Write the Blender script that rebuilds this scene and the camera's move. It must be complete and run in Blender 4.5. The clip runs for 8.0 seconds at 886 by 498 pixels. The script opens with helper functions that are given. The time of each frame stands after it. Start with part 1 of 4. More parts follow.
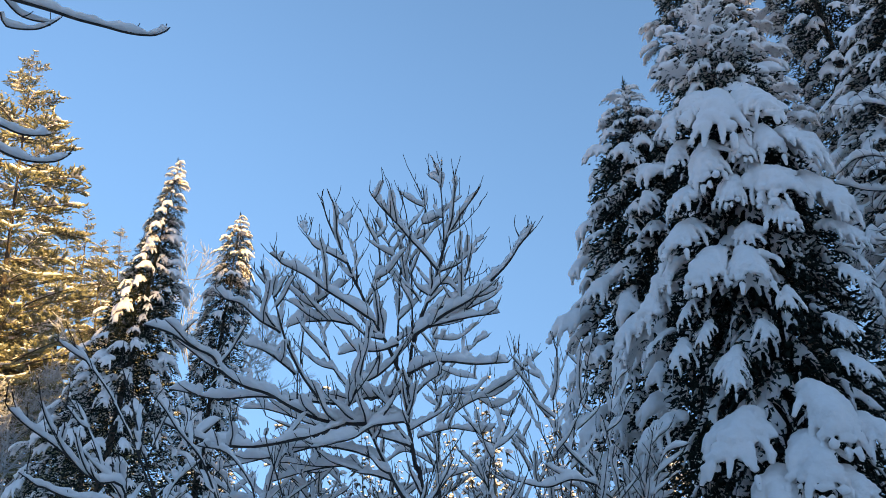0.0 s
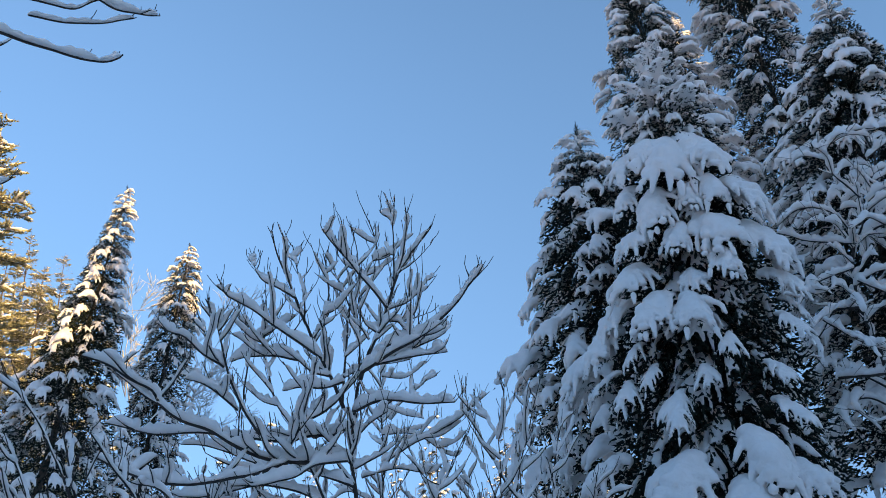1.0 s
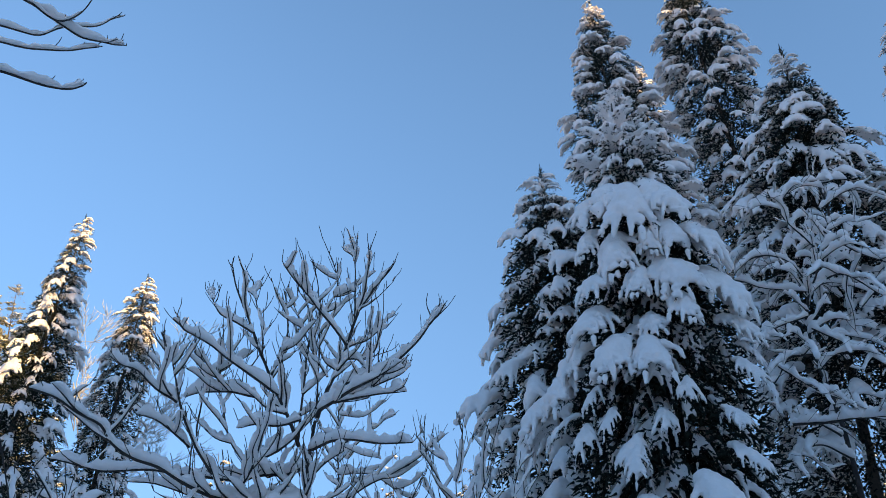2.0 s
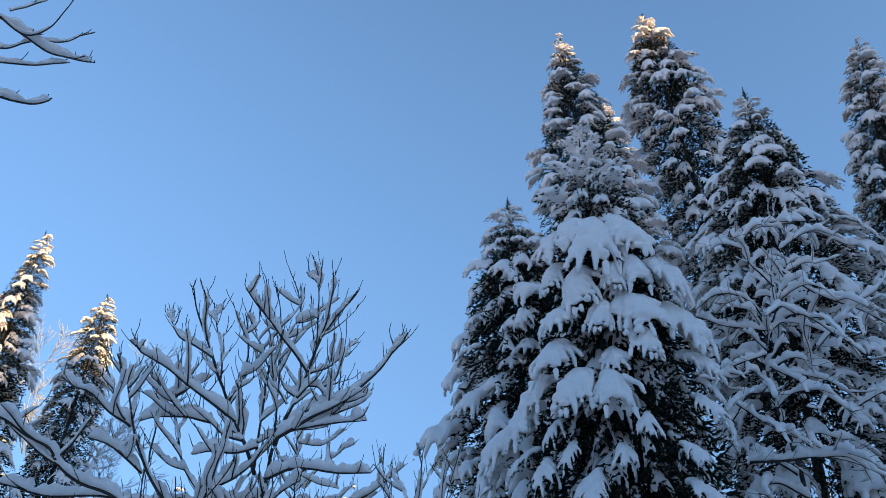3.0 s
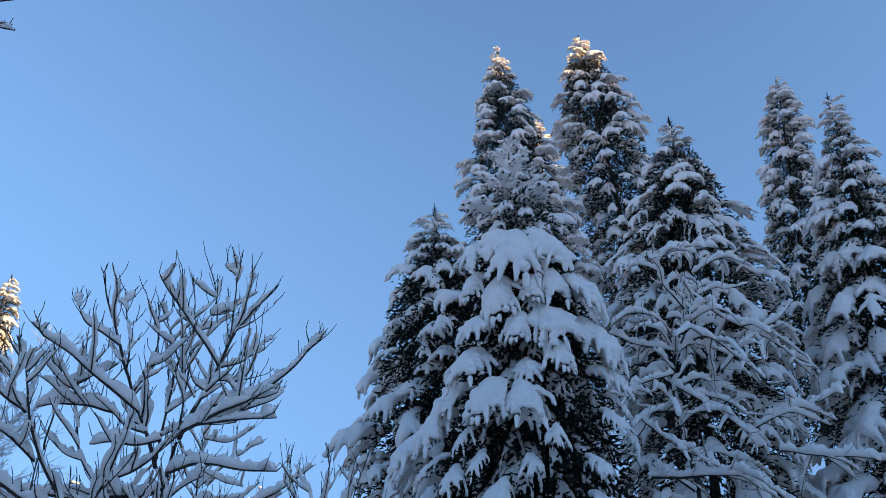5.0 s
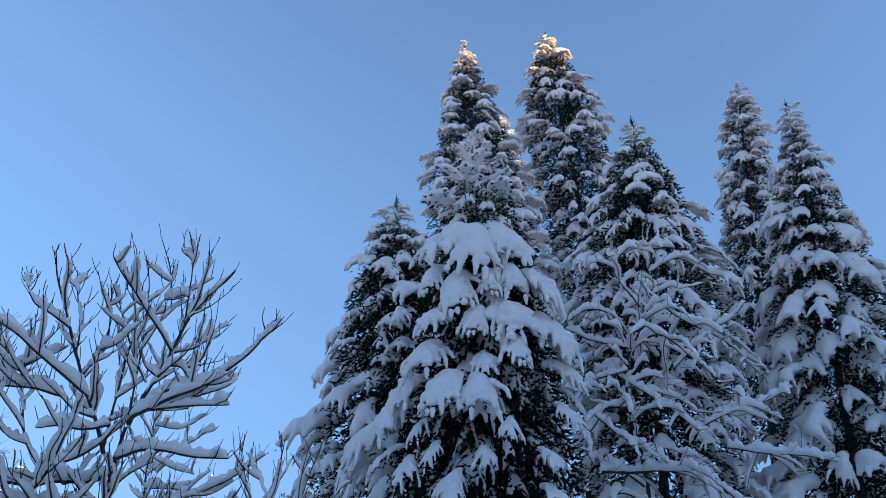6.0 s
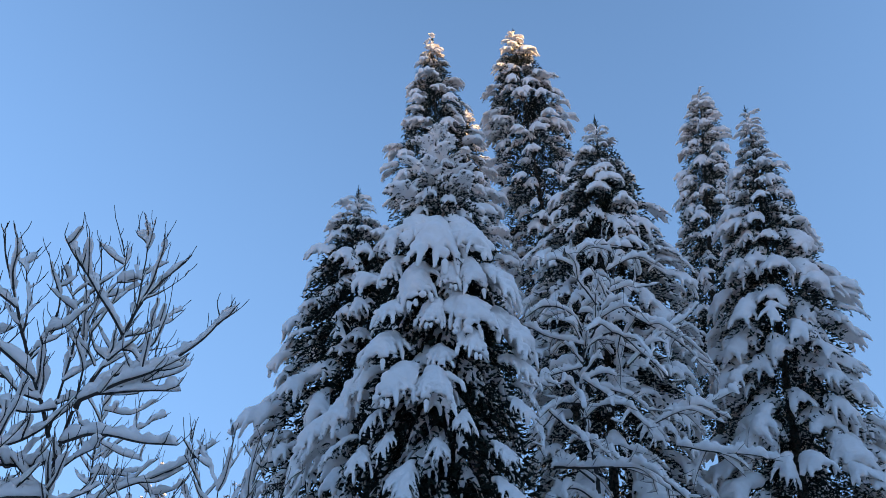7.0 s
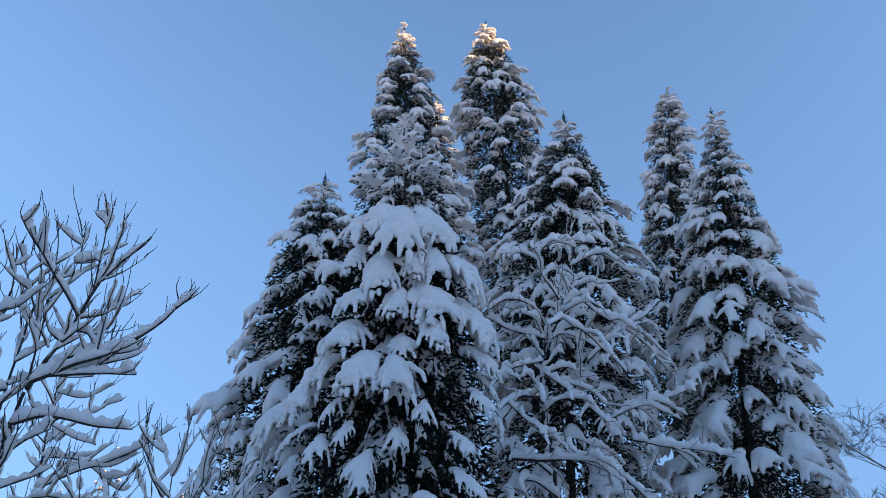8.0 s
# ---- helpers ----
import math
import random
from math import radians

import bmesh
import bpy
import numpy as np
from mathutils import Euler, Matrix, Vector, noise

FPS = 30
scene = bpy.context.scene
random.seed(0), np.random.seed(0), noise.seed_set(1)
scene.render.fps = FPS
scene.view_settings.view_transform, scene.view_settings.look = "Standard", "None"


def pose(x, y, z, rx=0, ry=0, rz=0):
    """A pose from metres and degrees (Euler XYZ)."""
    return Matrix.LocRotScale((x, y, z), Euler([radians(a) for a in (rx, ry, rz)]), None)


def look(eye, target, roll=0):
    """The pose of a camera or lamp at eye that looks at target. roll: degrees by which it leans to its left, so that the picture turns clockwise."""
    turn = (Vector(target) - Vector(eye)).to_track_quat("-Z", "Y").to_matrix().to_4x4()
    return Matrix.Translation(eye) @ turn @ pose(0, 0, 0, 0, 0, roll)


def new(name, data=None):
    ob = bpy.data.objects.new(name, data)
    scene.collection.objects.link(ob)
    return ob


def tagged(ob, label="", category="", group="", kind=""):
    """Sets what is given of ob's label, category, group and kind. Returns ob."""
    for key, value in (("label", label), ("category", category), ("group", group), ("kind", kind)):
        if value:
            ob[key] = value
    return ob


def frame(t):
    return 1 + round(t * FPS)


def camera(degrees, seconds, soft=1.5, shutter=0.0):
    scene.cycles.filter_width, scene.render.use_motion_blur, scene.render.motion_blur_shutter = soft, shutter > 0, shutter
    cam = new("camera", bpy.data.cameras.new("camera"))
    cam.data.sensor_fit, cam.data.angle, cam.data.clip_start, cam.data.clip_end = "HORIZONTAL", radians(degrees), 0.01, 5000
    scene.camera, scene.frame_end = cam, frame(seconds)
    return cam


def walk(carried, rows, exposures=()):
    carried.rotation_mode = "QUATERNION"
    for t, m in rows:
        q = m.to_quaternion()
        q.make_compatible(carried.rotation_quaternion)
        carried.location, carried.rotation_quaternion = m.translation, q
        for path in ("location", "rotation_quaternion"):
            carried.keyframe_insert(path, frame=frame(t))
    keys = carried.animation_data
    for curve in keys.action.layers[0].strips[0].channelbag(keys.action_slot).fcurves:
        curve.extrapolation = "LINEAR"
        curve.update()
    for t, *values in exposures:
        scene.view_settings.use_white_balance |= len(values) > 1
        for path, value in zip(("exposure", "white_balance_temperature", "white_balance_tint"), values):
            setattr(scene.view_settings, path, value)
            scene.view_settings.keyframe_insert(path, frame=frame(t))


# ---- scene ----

# camera and its way
cam = camera(58.36, 8.0, soft=0.35)
PATH = [
    (0.0, pose(0.0000, 0.0000, 1.6000, 109.921, 3.498, 1.267)),
    (0.5, pose(0.0107, -0.0008, 1.6016, 111.154, 3.304, -0.656)),
    (1.0, pose(0.0201, -0.0012, 1.5996, 112.435, 3.155, -2.516)),
    (1.5, pose(0.0251, 0.0013, 1.6016, 113.751, 3.029, -4.090)),
    (3.0, pose(0.0366, 0.0057, 1.6057, 117.011, 2.301, -8.491)),
    (3.5, pose(0.0416, 0.0097, 1.6047, 117.463, 2.027, -10.122)),
    (4.0, pose(0.0443, 0.0074, 1.5970, 117.602, 1.716, -11.805)),
    (4.5, pose(0.0461, 0.0052, 1.5898, 117.474, 1.463, -13.465)),
    (6.0, pose(0.0606, 0.0072, 1.5761, 116.639, 0.983, -18.391)),
    (6.5, pose(0.0680, 0.0099, 1.5721, 116.392, 0.752, -20.103)),
    (7.0, pose(0.0757, 0.0123, 1.5672, 116.131, 0.509, -21.746)),
    (7.5, pose(0.0837, 0.0134, 1.5629, 115.825, 0.224, -23.288)),
    (8.0, pose(0.0964, 0.0118, 1.5629, 115.500, 0.000, -24.679)),
]
walk(cam, PATH, exposures=((0.0, 1.43, 7850, 3), (4.0, 1.37, 7250, 4), (8.0, 1.49, 7550, 7)))

# sky and the low winter sun, behind the camera and to its right
SUN_AZIMUTH, SUN_HEIGHT = 135.0, 15.0
world = bpy.data.worlds.new("winter_sky")
scene.world = world
world.use_nodes = True
sky = world.node_tree.nodes.new("ShaderNodeTexSky")
sky.sky_type = "NISHITA"
sky.sun_disc = False
sky.sun_elevation = radians(SUN_HEIGHT)
sky.sun_rotation = radians(SUN_AZIMUTH)
sky.air_density, sky.dust_density, sky.ozone_density = 0.9, 1.5, 2.6
sky.altitude = 3000
backing = world.node_tree.nodes["Background"]
backing.inputs["Strength"].default_value = 0.15
tree_links = world.node_tree.links
clear = world.node_tree.nodes.new("ShaderNodeHueSaturation")
clear.inputs["Saturation"].default_value = 1.05
tree_links.new(sky.outputs[0], clear.inputs["Color"])
tree_links.new(clear.outputs[0], backing.inputs["Color"])
# the haze band at the skyline is thin in cold dry air: the sky starts a little higher up
aim = world.node_tree.nodes.new("ShaderNodeTexCoord")
lift = world.node_tree.nodes.new("ShaderNodeMapping")
lift.inputs["Location"].default_value = (0, 0, 0.36)
lift.inputs["Scale"].default_value = (1, 1, 0.28)
unit = world.node_tree.nodes.new("ShaderNodeVectorMath")
unit.operation = "NORMALIZE"
tree_links.new(aim.outputs["Generated"], lift.inputs["Vector"])
tree_links.new(lift.outputs["Vector"], unit.inputs[0])
tree_links.new(unit.outputs["Vector"], sky.inputs["Vector"])

sun = new("sun", bpy.data.lights.new("sun", "SUN"))
sun.data.energy, sun.data.angle, sun.data.color = 3.5, radians(0.6), (1.0, 0.67, 0.29)
TO_SUN = Vector((math.sin(radians(SUN_AZIMUTH)), math.cos(radians(SUN_AZIMUTH)), math.tan(radians(SUN_HEIGHT))))
sun.matrix_world = look(TO_SUN * 100, (0, 0, 0))


# ---- materials ----
def material(name, base, base2, scale, rough=0.8, bump=0.3, bump_scale=60.0, per_object=0.0, shine=0.25):
    """A matte surface that wavers between two colours, with fine relief; per_object varies its lightness from piece to piece."""
    m = bpy.data.materials.new(name)
    m.use_nodes = True
    n, l = m.node_tree.nodes, m.node_tree.links
    surf = n["Principled BSDF"]
    surf.inputs["Roughness"].default_value = rough
    surf.inputs["Specular IOR Level"].default_value = shine
    where = n.new("ShaderNodeTexCoord")
    big = n.new("ShaderNodeTexNoise")
    big.inputs["Scale"].default_value = scale
    big.inputs["Detail"].default_value = 5
    l.new(where.outputs["Object"], big.inputs["Vector"])
    mix = n.new("ShaderNodeMix")
    mix.data_type = "RGBA"
    mix.inputs[6].default_value, mix.inputs[7].default_value = (*base, 1), (*base2, 1)
    spread = n.new("ShaderNodeMapRange")
    spread.inputs["From Min"].default_value, spread.inputs["From Max"].default_value = 0.3, 0.7
    l.new(big.outputs["Fac"], spread.inputs["Value"])
    l.new(spread.outputs["Result"], mix.inputs[0])
    out = mix.outputs[2]
    if per_object:
        info = n.new("ShaderNodeObjectInfo")
        span = n.new("ShaderNodeMapRange")
        span.inputs["To Min"].default_value, span.inputs["To Max"].default_value = 1 - per_object, 1 + per_object
        l.new(info.outputs["Random"], span.inputs["Value"])
        hsv = n.new("ShaderNodeHueSaturation")
        l.new(span.outputs["Result"], hsv.inputs["Value"])
        l.new(out, hsv.inputs["Color"])
        out = hsv.outputs["Color"]
    l.new(out, surf.inputs["Base Color"])
    fine = n.new("ShaderNodeTexNoise")
    fine.inputs["Scale"].default_value = bump_scale
    fine.inputs["Detail"].default_value = 6
    l.new(where.outputs["Object"], fine.inputs["Vector"])
    relief = n.new("ShaderNodeBump")
    relief.inputs["Strength"].default_value = bump
    relief.inputs["Distance"].default_value = 0.02
    l.new(fine.outputs["Fac"], relief.inputs["Height"])
    l.new(relief.outputs["Normal"], surf.inputs["Normal"])
    return m


SNOW = material("snow", (0.91, 0.825, 0.77), (0.965, 0.885, 0.84), 9.0, rough=0.65, bump=0.5, bump_scale=20.0)
NEEDLES = material("spruce_needles", (0.011, 0.016, 0.013), (0.024, 0.030, 0.021), 14.0, rough=0.7, per_object=0.25, shine=0.06)
# pine needles: frost and the sunlight's gold are both mixed into the colour
SUNLIT_PINE_NEEDLES = material("sunlit_pine_needles", (0.20, 0.185, 0.09), (0.38, 0.35, 0.22), 7.0, rough=0.6, per_object=0.2)
BARK = material("dark_bark", (0.035, 0.030, 0.028), (0.075, 0.062, 0.055), 25.0, rough=0.9, bump=0.6, bump_scale=90.0)
SPRUCE_BARK = material("spruce_bark", (0.06, 0.045, 0.035), (0.11, 0.085, 0.065), 18.0, rough=0.9, bump=0.8, bump_scale=50.0)
GREY_TWIGS = material("grey_twigs", (0.10, 0.09, 0.085), (0.20, 0.18, 0.17), 5.0, rough=0.9)
FROSTED = material("frosted_twigs", (0.42, 0.40, 0.38), (0.62, 0.60, 0.58), 6.0, rough=0.8)
WOODS = material("far_woods", (0.08, 0.075, 0.05), (0.17, 0.145, 0.10), 0.6, rough=0.9)


# ---- mesh helpers ----
def mesh_of(name, verts, faces, mats, index=None, smooth=True):
    me = bpy.data.meshes.new(name)
    me.from_pydata(verts, [], faces)
    for m in mats:
        me.materials.append(m)
    if index is not None:
        me.polygons.foreach_set("material_index", index)
    if smooth:
        me.polygons.foreach_set("use_smooth", [True] * len(me.polygons))
    me.update()
    return me


def part(name, me, parent, m=None, label=""):
    ob = new(name, me)
    ob.parent = parent
    if m is not None:
        ob.matrix_basis = m
    return tagged(ob, label) if label else ob


def spline(points, step):
    """Catmull-Rom through the points, cut at about every step metres."""
    P = [np.array(p, float) for p in points]
    P = [2 * P[0] - P[1]] + P + [2 * P[-1] - P[-2]]
    out = []
    for a, b, c, d in zip(P, P[1:], P[2:], P[3:]):
        n = max(2, int(np.linalg.norm(c - b) / step))
        for i in range(n):
            t = i / n
            out.append(0.5 * (2 * b + (c - a) * t + (2 * a - 5 * b + 4 * c - d) * t * t + (3 * b - 3 * c + d - a) * t ** 3))
    out.append(P[-2])
    return np.array(out)


def tube(verts, faces, line, r0, r1, sides=6, power=1.0):
    """Adds a tapered tube along line."""
    line = np.asarray(line)
    n = len(line)
    tang = np.gradient(line, axis=0)
    tang /= np.linalg.norm(tang, axis=1)[:, None] + 1e-9
    start = len(verts)
    for i, (p, t) in enumerate(zip(line, tang)):
        side = np.cross(t, (0.31, 0.17, 0.94) if abs(t[2]) < 0.9 else (1, 0.2, 0.1))
        side /= np.linalg.norm(side)
        up = np.cross(side, t)
        r = r0 + (r1 - r0) * (i / (n - 1)) ** power
        for k in range(sides):
            a = 2 * math.pi * k / sides
            verts.append(tuple(p + r * (math.cos(a) * side + math.sin(a) * up)))
    for i in range(n - 1):
        for k in range(sides):
            a, b = start + i * sides + k, start + i * sides + (k + 1) % sides
            faces.append((a, b, b + sides, a + sides))
    faces.append(tuple(start + (n - 1) * sides + k for k in range(sides)))
    faces.append(tuple(start + k for k in reversed(range(sides))))


def snow_strip(line, wide, high, rng, keep=0.9, sides=9, steep=5.0):
    """The snow that lies along the upper side of a branch: thick on level stretches, none on steep ones, lumpy and broken: a list of (verts, faces)."""
    line = np.asarray(line)
    n, pieces = len(line), []
    if n < 4:
        return pieces
    tang = np.gradient(line, axis=0)
    tang /= np.linalg.norm(tang, axis=1)[:, None] + 1e-9
    seed = rng.uniform(0, 99)
    run = np.concatenate([[0], np.cumsum(np.linalg.norm(np.diff(line, axis=0), axis=1))])
    amount = np.zeros(n)
    for i in range(n):
        flat = max(0.0, 1 - (abs(tang[i][2]) / 0.97) ** steep)
        lump = 0.82 + 0.7 * noise.noise((run[i] * 7, seed, 0)) + 0.6 * noise.noise((run[i] * 21, seed, 5))
        gap = noise.noise((run[i] * 2.2, seed, 9)) + keep
        amount[i] = flat * max(0.0, lump) * min(1.0, max(0.0, gap * 2.5))
        amount[i] *= min(1.0, (n - 0.6 - i) / 2.0)
    i = 0
    while i < n:
        if amount[i] < 0.12:
            i += 1
            continue
        j = i
        while j < n and amount[j] >= 0.12:
            j += 1
        if j - i >= 3:
            verts, faces = [], []
            start = 0
            for q in range(i, j):
                t, p, k = tang[q], line[q], amount[q]
                k *= 0.5 if q in (i, j - 1) else 1.0
                side = np.cross(t, (0, 0, 1.0))
                s = np.linalg.norm(side)
                side = side / s if s > 0.05 else np.array((1.0, 0, 0))
                up = np.cross(side, t)
                up = up * 0.55 + np.array((0, 0, 0.45))
                off = 0.5 * wide * noise.noise((run[q] * 9, seed, 3))
                for a in range(sides):
                    f = 2 * math.pi * a / sides
                    x = math.cos(f) * wide * (0.45 + 0.55 * k)
                    z = (0.50 + 0.50 * math.sin(f)) * high * k + 0.004
                    verts.append(tuple(p + side * (x + off) + up * z))
            for q in range(j - i - 1):
                for a in range(sides):
                    u, v = start + q * sides + a, start + q * sides + (a + 1) % sides
                    faces.append((u, v, v + sides, u + sides))
            faces.append(tuple(start + a for a in reversed(range(sides))))
            faces.append(tuple(start + (j - i - 1) * sides + a for a in range(sides)))
            pieces.append((verts, faces))
        i = j + 1
    return pieces


def blend_blobs(name, blobs, voxel, tris, rounds=4):
    """One rounded lump of snow out of many overlapping ellipsoids (centre, radii)."""
    bm = bmesh.new()
    for c, r in blobs:
        bmesh.ops.create_icosphere(bm, subdivisions=2, radius=1.0, matrix=Matrix.LocRotScale(c, None, r))
    raw = bpy.data.meshes.new(name)
    bm.to_mesh(raw)
    bm.free()
    ob = new(name, raw)
    grow = ob.modifiers.new("union", "REMESH")
    grow.mode, grow.voxel_size = "VOXEL", voxel
    ease = ob.modifiers.new("ease", "SMOOTH")
    ease.factor, ease.iterations = 0.5, rounds
    full = bpy.data.meshes.new_from_object(ob.evaluated_get(bpy.context.evaluated_depsgraph_get()))
    ob.modifiers.clear()
    ob.data = full
    thin = ob.modifiers.new("thin", "DECIMATE")
    thin.ratio = min(1.0, tris / (2 * len(full.polygons)))
    me = bpy.data.meshes.new_from_object(ob.evaluated_get(bpy.context.evaluated_depsgraph_get()))
    bpy.data.objects.remove(ob)
    bpy.data.meshes.remove(raw)
    bpy.data.meshes.remove(full)
    me.name = name
    me.materials.clear()
    me.materials.append(SNOW)
    me.polygons.foreach_set("use_smooth", [True] * len(me.polygons))
    return me


# ---- conifer boughs ----
def brush(V, F, I, at, way, length, thick, count, needle, blade, rng):
    """A twig thick with needles: a tapered core and needles that stand off it."""
    way = way / (np.linalg.norm(way) + 1e-9)
    side = np.cross(way, (0.3, 0.2, 0.9))
    side /= np.linalg.norm(side) + 1e-9
    up = np.cross(side, way)
    s, turn = len(V), rng.uniform(0, 6.283)
    for a in range(3):
        f = 2.094 * a + turn
        V.append(tuple(at + way * length * 0.15 + thick * (math.cos(f) * side + math.sin(f) * up)))
    V.append(tuple(at + way * length))
    F += [(s + a, s + (a + 1) % 3, s + 3) for a in range(3)]
    I += [0] * 3
    for k in range(count):
        f, u = rng.uniform(0, 6.283), (k + 0.3 + 0.7 * rng.random()) / count
        out = math.cos(f) * side + math.sin(f) * up
        p = at + way * length * u * 0.95
        tip = p + (way * 0.8 + out * 0.7) * needle * rng.uniform(0.8, 1.2)
        wide = np.cross(out, way) * blade
        s = len(V)
        V += [tuple(p - wide), tuple(p + wide), tuple(tip)]
        F.append((s, s + 1, s + 2))
        I.append(0)


def fan_bough(seed, ribs=6, load=1.0, rise=0.36, droop=0.90, bare=0.12, width=0.40, twigs=3, hang=0.6, thick=0.014, voxel=0.030, tris=420, spread=(34, 60), fingers=0.6, needle=0.022, inner=0.14):
    """A spruce bough one metre long: a fan of side twigs that bends down outwards, dark needles hanging from them, and the snow on top, which ends in fingers along the twigs."""
    rng = random.Random(seed)
    V, F, I, blobs = [], [], [], []
    bend = rng.uniform(-0.14, 0.14)

    def axis(s):
        return np.array((s, bend * s * s, rise * s - droop * s * s))

    tube(V, F, [axis(s) for s in np.linspace(-0.05, 1, 6)], 0.016, 0.006, 3)
    I += [1] * len(F)
    arms = [(sign, 0.14 + 0.78 * (k + 0.7 * rng.random()) / ribs) for k in range(ribs) for sign in (-1, 1)] + [(0, 0.80)]
    for sign, s in arms:
        a = radians(rng.uniform(*spread)) * sign * (1.1 - 0.35 * s) + 0.3 * bend
        long = width * (0.80 + 0.7 * s - 1.15 * s * s) * rng.uniform(0.7, 1.2) if sign else 0.26
        way = np.array((math.cos(a), math.sin(a), (rise - 2 * droop * s) * math.cos(a) * 0.8))
        sag = rng.uniform(0.3, 1.0) * min(1.0, droop * 1.6)

        def rib(v):
            return axis(s) + way * long * v - np.array((0, 0, sag * long * v * v))

        for j in range(twigs):
            v = (j + 0.9 * rng.random()) / twigs
            for side in (-1, 1):
                aim = way * rng.uniform(0.3, 0.9) + np.array((-way[1], way[0], 0)) * side * rng.uniform(0.1, 0.8) + np.array((0, 0, -rng.uniform(0.25, 1.3) * hang))
                brush(V, F, I, rib(v) + np.array((0, 0, -0.012)), aim, rng.uniform(0.05, 0.10), thick * rng.uniform(0.8, 1.3), 3, needle, 0.0050, rng)
        brush(V, F, I, rib(0.95), way + np.array((0, 0, -0.6)), 0.06, thick, 3, needle, 0.0050, rng)
        if s > inner and rng.random() > bare:
            w = load * rng.uniform(0.7, 1.2)
            v = 0.0
            while v < 1.0:
                q = (0.080 - 0.046 * v) * w * rng.uniform(0.85, 1.15)
                blobs.append((tuple(rib(v) + np.array((0, 0, 0.55 * q))), (q * 1.05, q, q * 0.95)))
                v += 0.9 * q / long
            if rng.random() < fingers:
                # the snow has slid over the twig's end and hangs there
                p, q, drop = rib(0.97), 0.040 * w ** 0.5, 0.0
                for k in range(rng.randint(2, 5)):
                    blobs.append((tuple(p + np.array((0.10 * drop, 0, -drop)) + way * 0.3 * drop), (q, q, q * 1.3)))
                    drop, q = drop + q, q * 0.86
    s = max(0.14, inner)
    while s < 0.98:
        q = (0.105 - 0.035 * s) * load * rng.uniform(0.75, 1.2)
        blobs.append((tuple(axis(s) + np.array((0, rng.uniform(-0.03, 0.03), 0.5 * q))), (q * 1.1, q * 1.1, q)))
        s += 0.8 * q
    return mesh_of("bough", V, F, (NEEDLES, SPRUCE_BARK), I, smooth=False), blend_blobs("snow_cap", blobs, voxel, tris, 1)


def pine_bough(seed):
    """A pine bough one metre long with tufts of upward needles and light snow on them."""
    rng = random.Random(seed)
    V, F, I, blobs = [], [], [], []
    bend = rng.uniform(-0.12, 0.12)

    def axis(s):
        return np.array((s, bend * s * s, 0.22 * s - 0.10 * s * s))

    tube(V, F, [axis(s) for s in np.linspace(-0.05, 1, 5)], 0.017, 0.006, 4)
    I += [1] * len(F)
    for k in range(8):
        s = 0.18 + 0.82 * (k + 0.5 * rng.random()) / 8
        for sign in (-1, 1):
            a = radians(rng.uniform(38, 70)) * sign
            long = 0.36 * (1 - 0.35 * s) * rng.uniform(0.7, 1.25)
            way = np.array((math.cos(a), math.sin(a), rng.uniform(-0.05, 0.25)))
            for j in range(4):
                v = (j + 0.9) / 4
                aim = way * 0.8 + np.array((rng.uniform(-.4, .4), rng.uniform(-.4, .4), rng.uniform(0.0, 0.7)))
                brush(V, F, I, axis(s) + way * long * v, aim, rng.uniform(0.06, 0.12), 0.026, 5, 0.075, 0.017, rng)
            if rng.random() < 0.6:
                for v in (0.35, 0.65, 0.95):
                    q = rng.uniform(0.028, 0.048)
                    blobs.append((tuple(axis(s) + way * long * v + np.array((0, 0, 0.045))), (q * 1.2, q * 1.2, q * 0.9)))
    for s in np.linspace(0.3, 1.0, 8):
        q = rng.uniform(0.03, 0.05)
        blobs.append((tuple(axis(s) + np.array((0, 0, 0.04))), (q * 1.2, q * 1.2, q * 0.7)))
    return mesh_of("bough", V, F, (SUNLIT_PINE_NEEDLES, SPRUCE_BARK), I, smooth=False), blend_blobs("snow_cap", blobs, 0.036, 240, 2)


FULL_KIT = [fan_bough(10 + i, ribs=5, load=1.60, rise=0.28, droop=0.46 + 0.08 * (i % 3), bare=0.06, inner=0.34, hang=0.8, twigs=2, fingers=0.25, width=0.56, tris=310) for i in range(8)]
HALF_KIT = [fan_bough(20 + i, ribs=5, load=1.22, rise=0.26, droop=0.46 + 0.08 * (i % 3), bare=0.25, inner=0.38, hang=0.8, twigs=3, fingers=0.3, width=0.50, tris=340) for i in range(6)]
DARK_KIT = [fan_bough(30 + i, ribs=5, load=0.80, rise=0.20, droop=0.62, bare=0.45, twigs=4, tris=240, inner=0.45, hang=0.9, fingers=0.3, width=0.48) for i in range(5)]
THIN_KIT = [fan_bough(40 + i, ribs=7, load=0.88, rise=0.20, droop=0.50, bare=0.12, width=0.46, thick=0.011, voxel=0.026, tris=480, inner=0.25, fingers=0.3) for i in range(6)]
HEAVY_KIT = [fan_bough(50 + i, ribs=8, load=1.46, rise=0.42, droop=0.86, bare=0.0, width=0.50, twigs=6, thick=0.012, voxel=0.020, tris=2200, spread=(28, 64), fingers=0.6, inner=0.2) for i in range(8)]
FRINGE_KIT = [fan_bough(60 + i, ribs=8, load=0.72, rise=0.16, droop=0.72, bare=0.20, width=0.42, twigs=5, hang=1.1, thick=0.012, voxel=0.022, tris=800, inner=0.3) for i in range(6)]
GLOOM_KIT = [fan_bough(70 + i, ribs=8, load=0.42, rise=0.10, droop=0.66, bare=0.62, width=0.42, twigs=5, hang=1.3, thick=0.012, voxel=0.022, tris=400, inner=0.5) for i in range(5)]
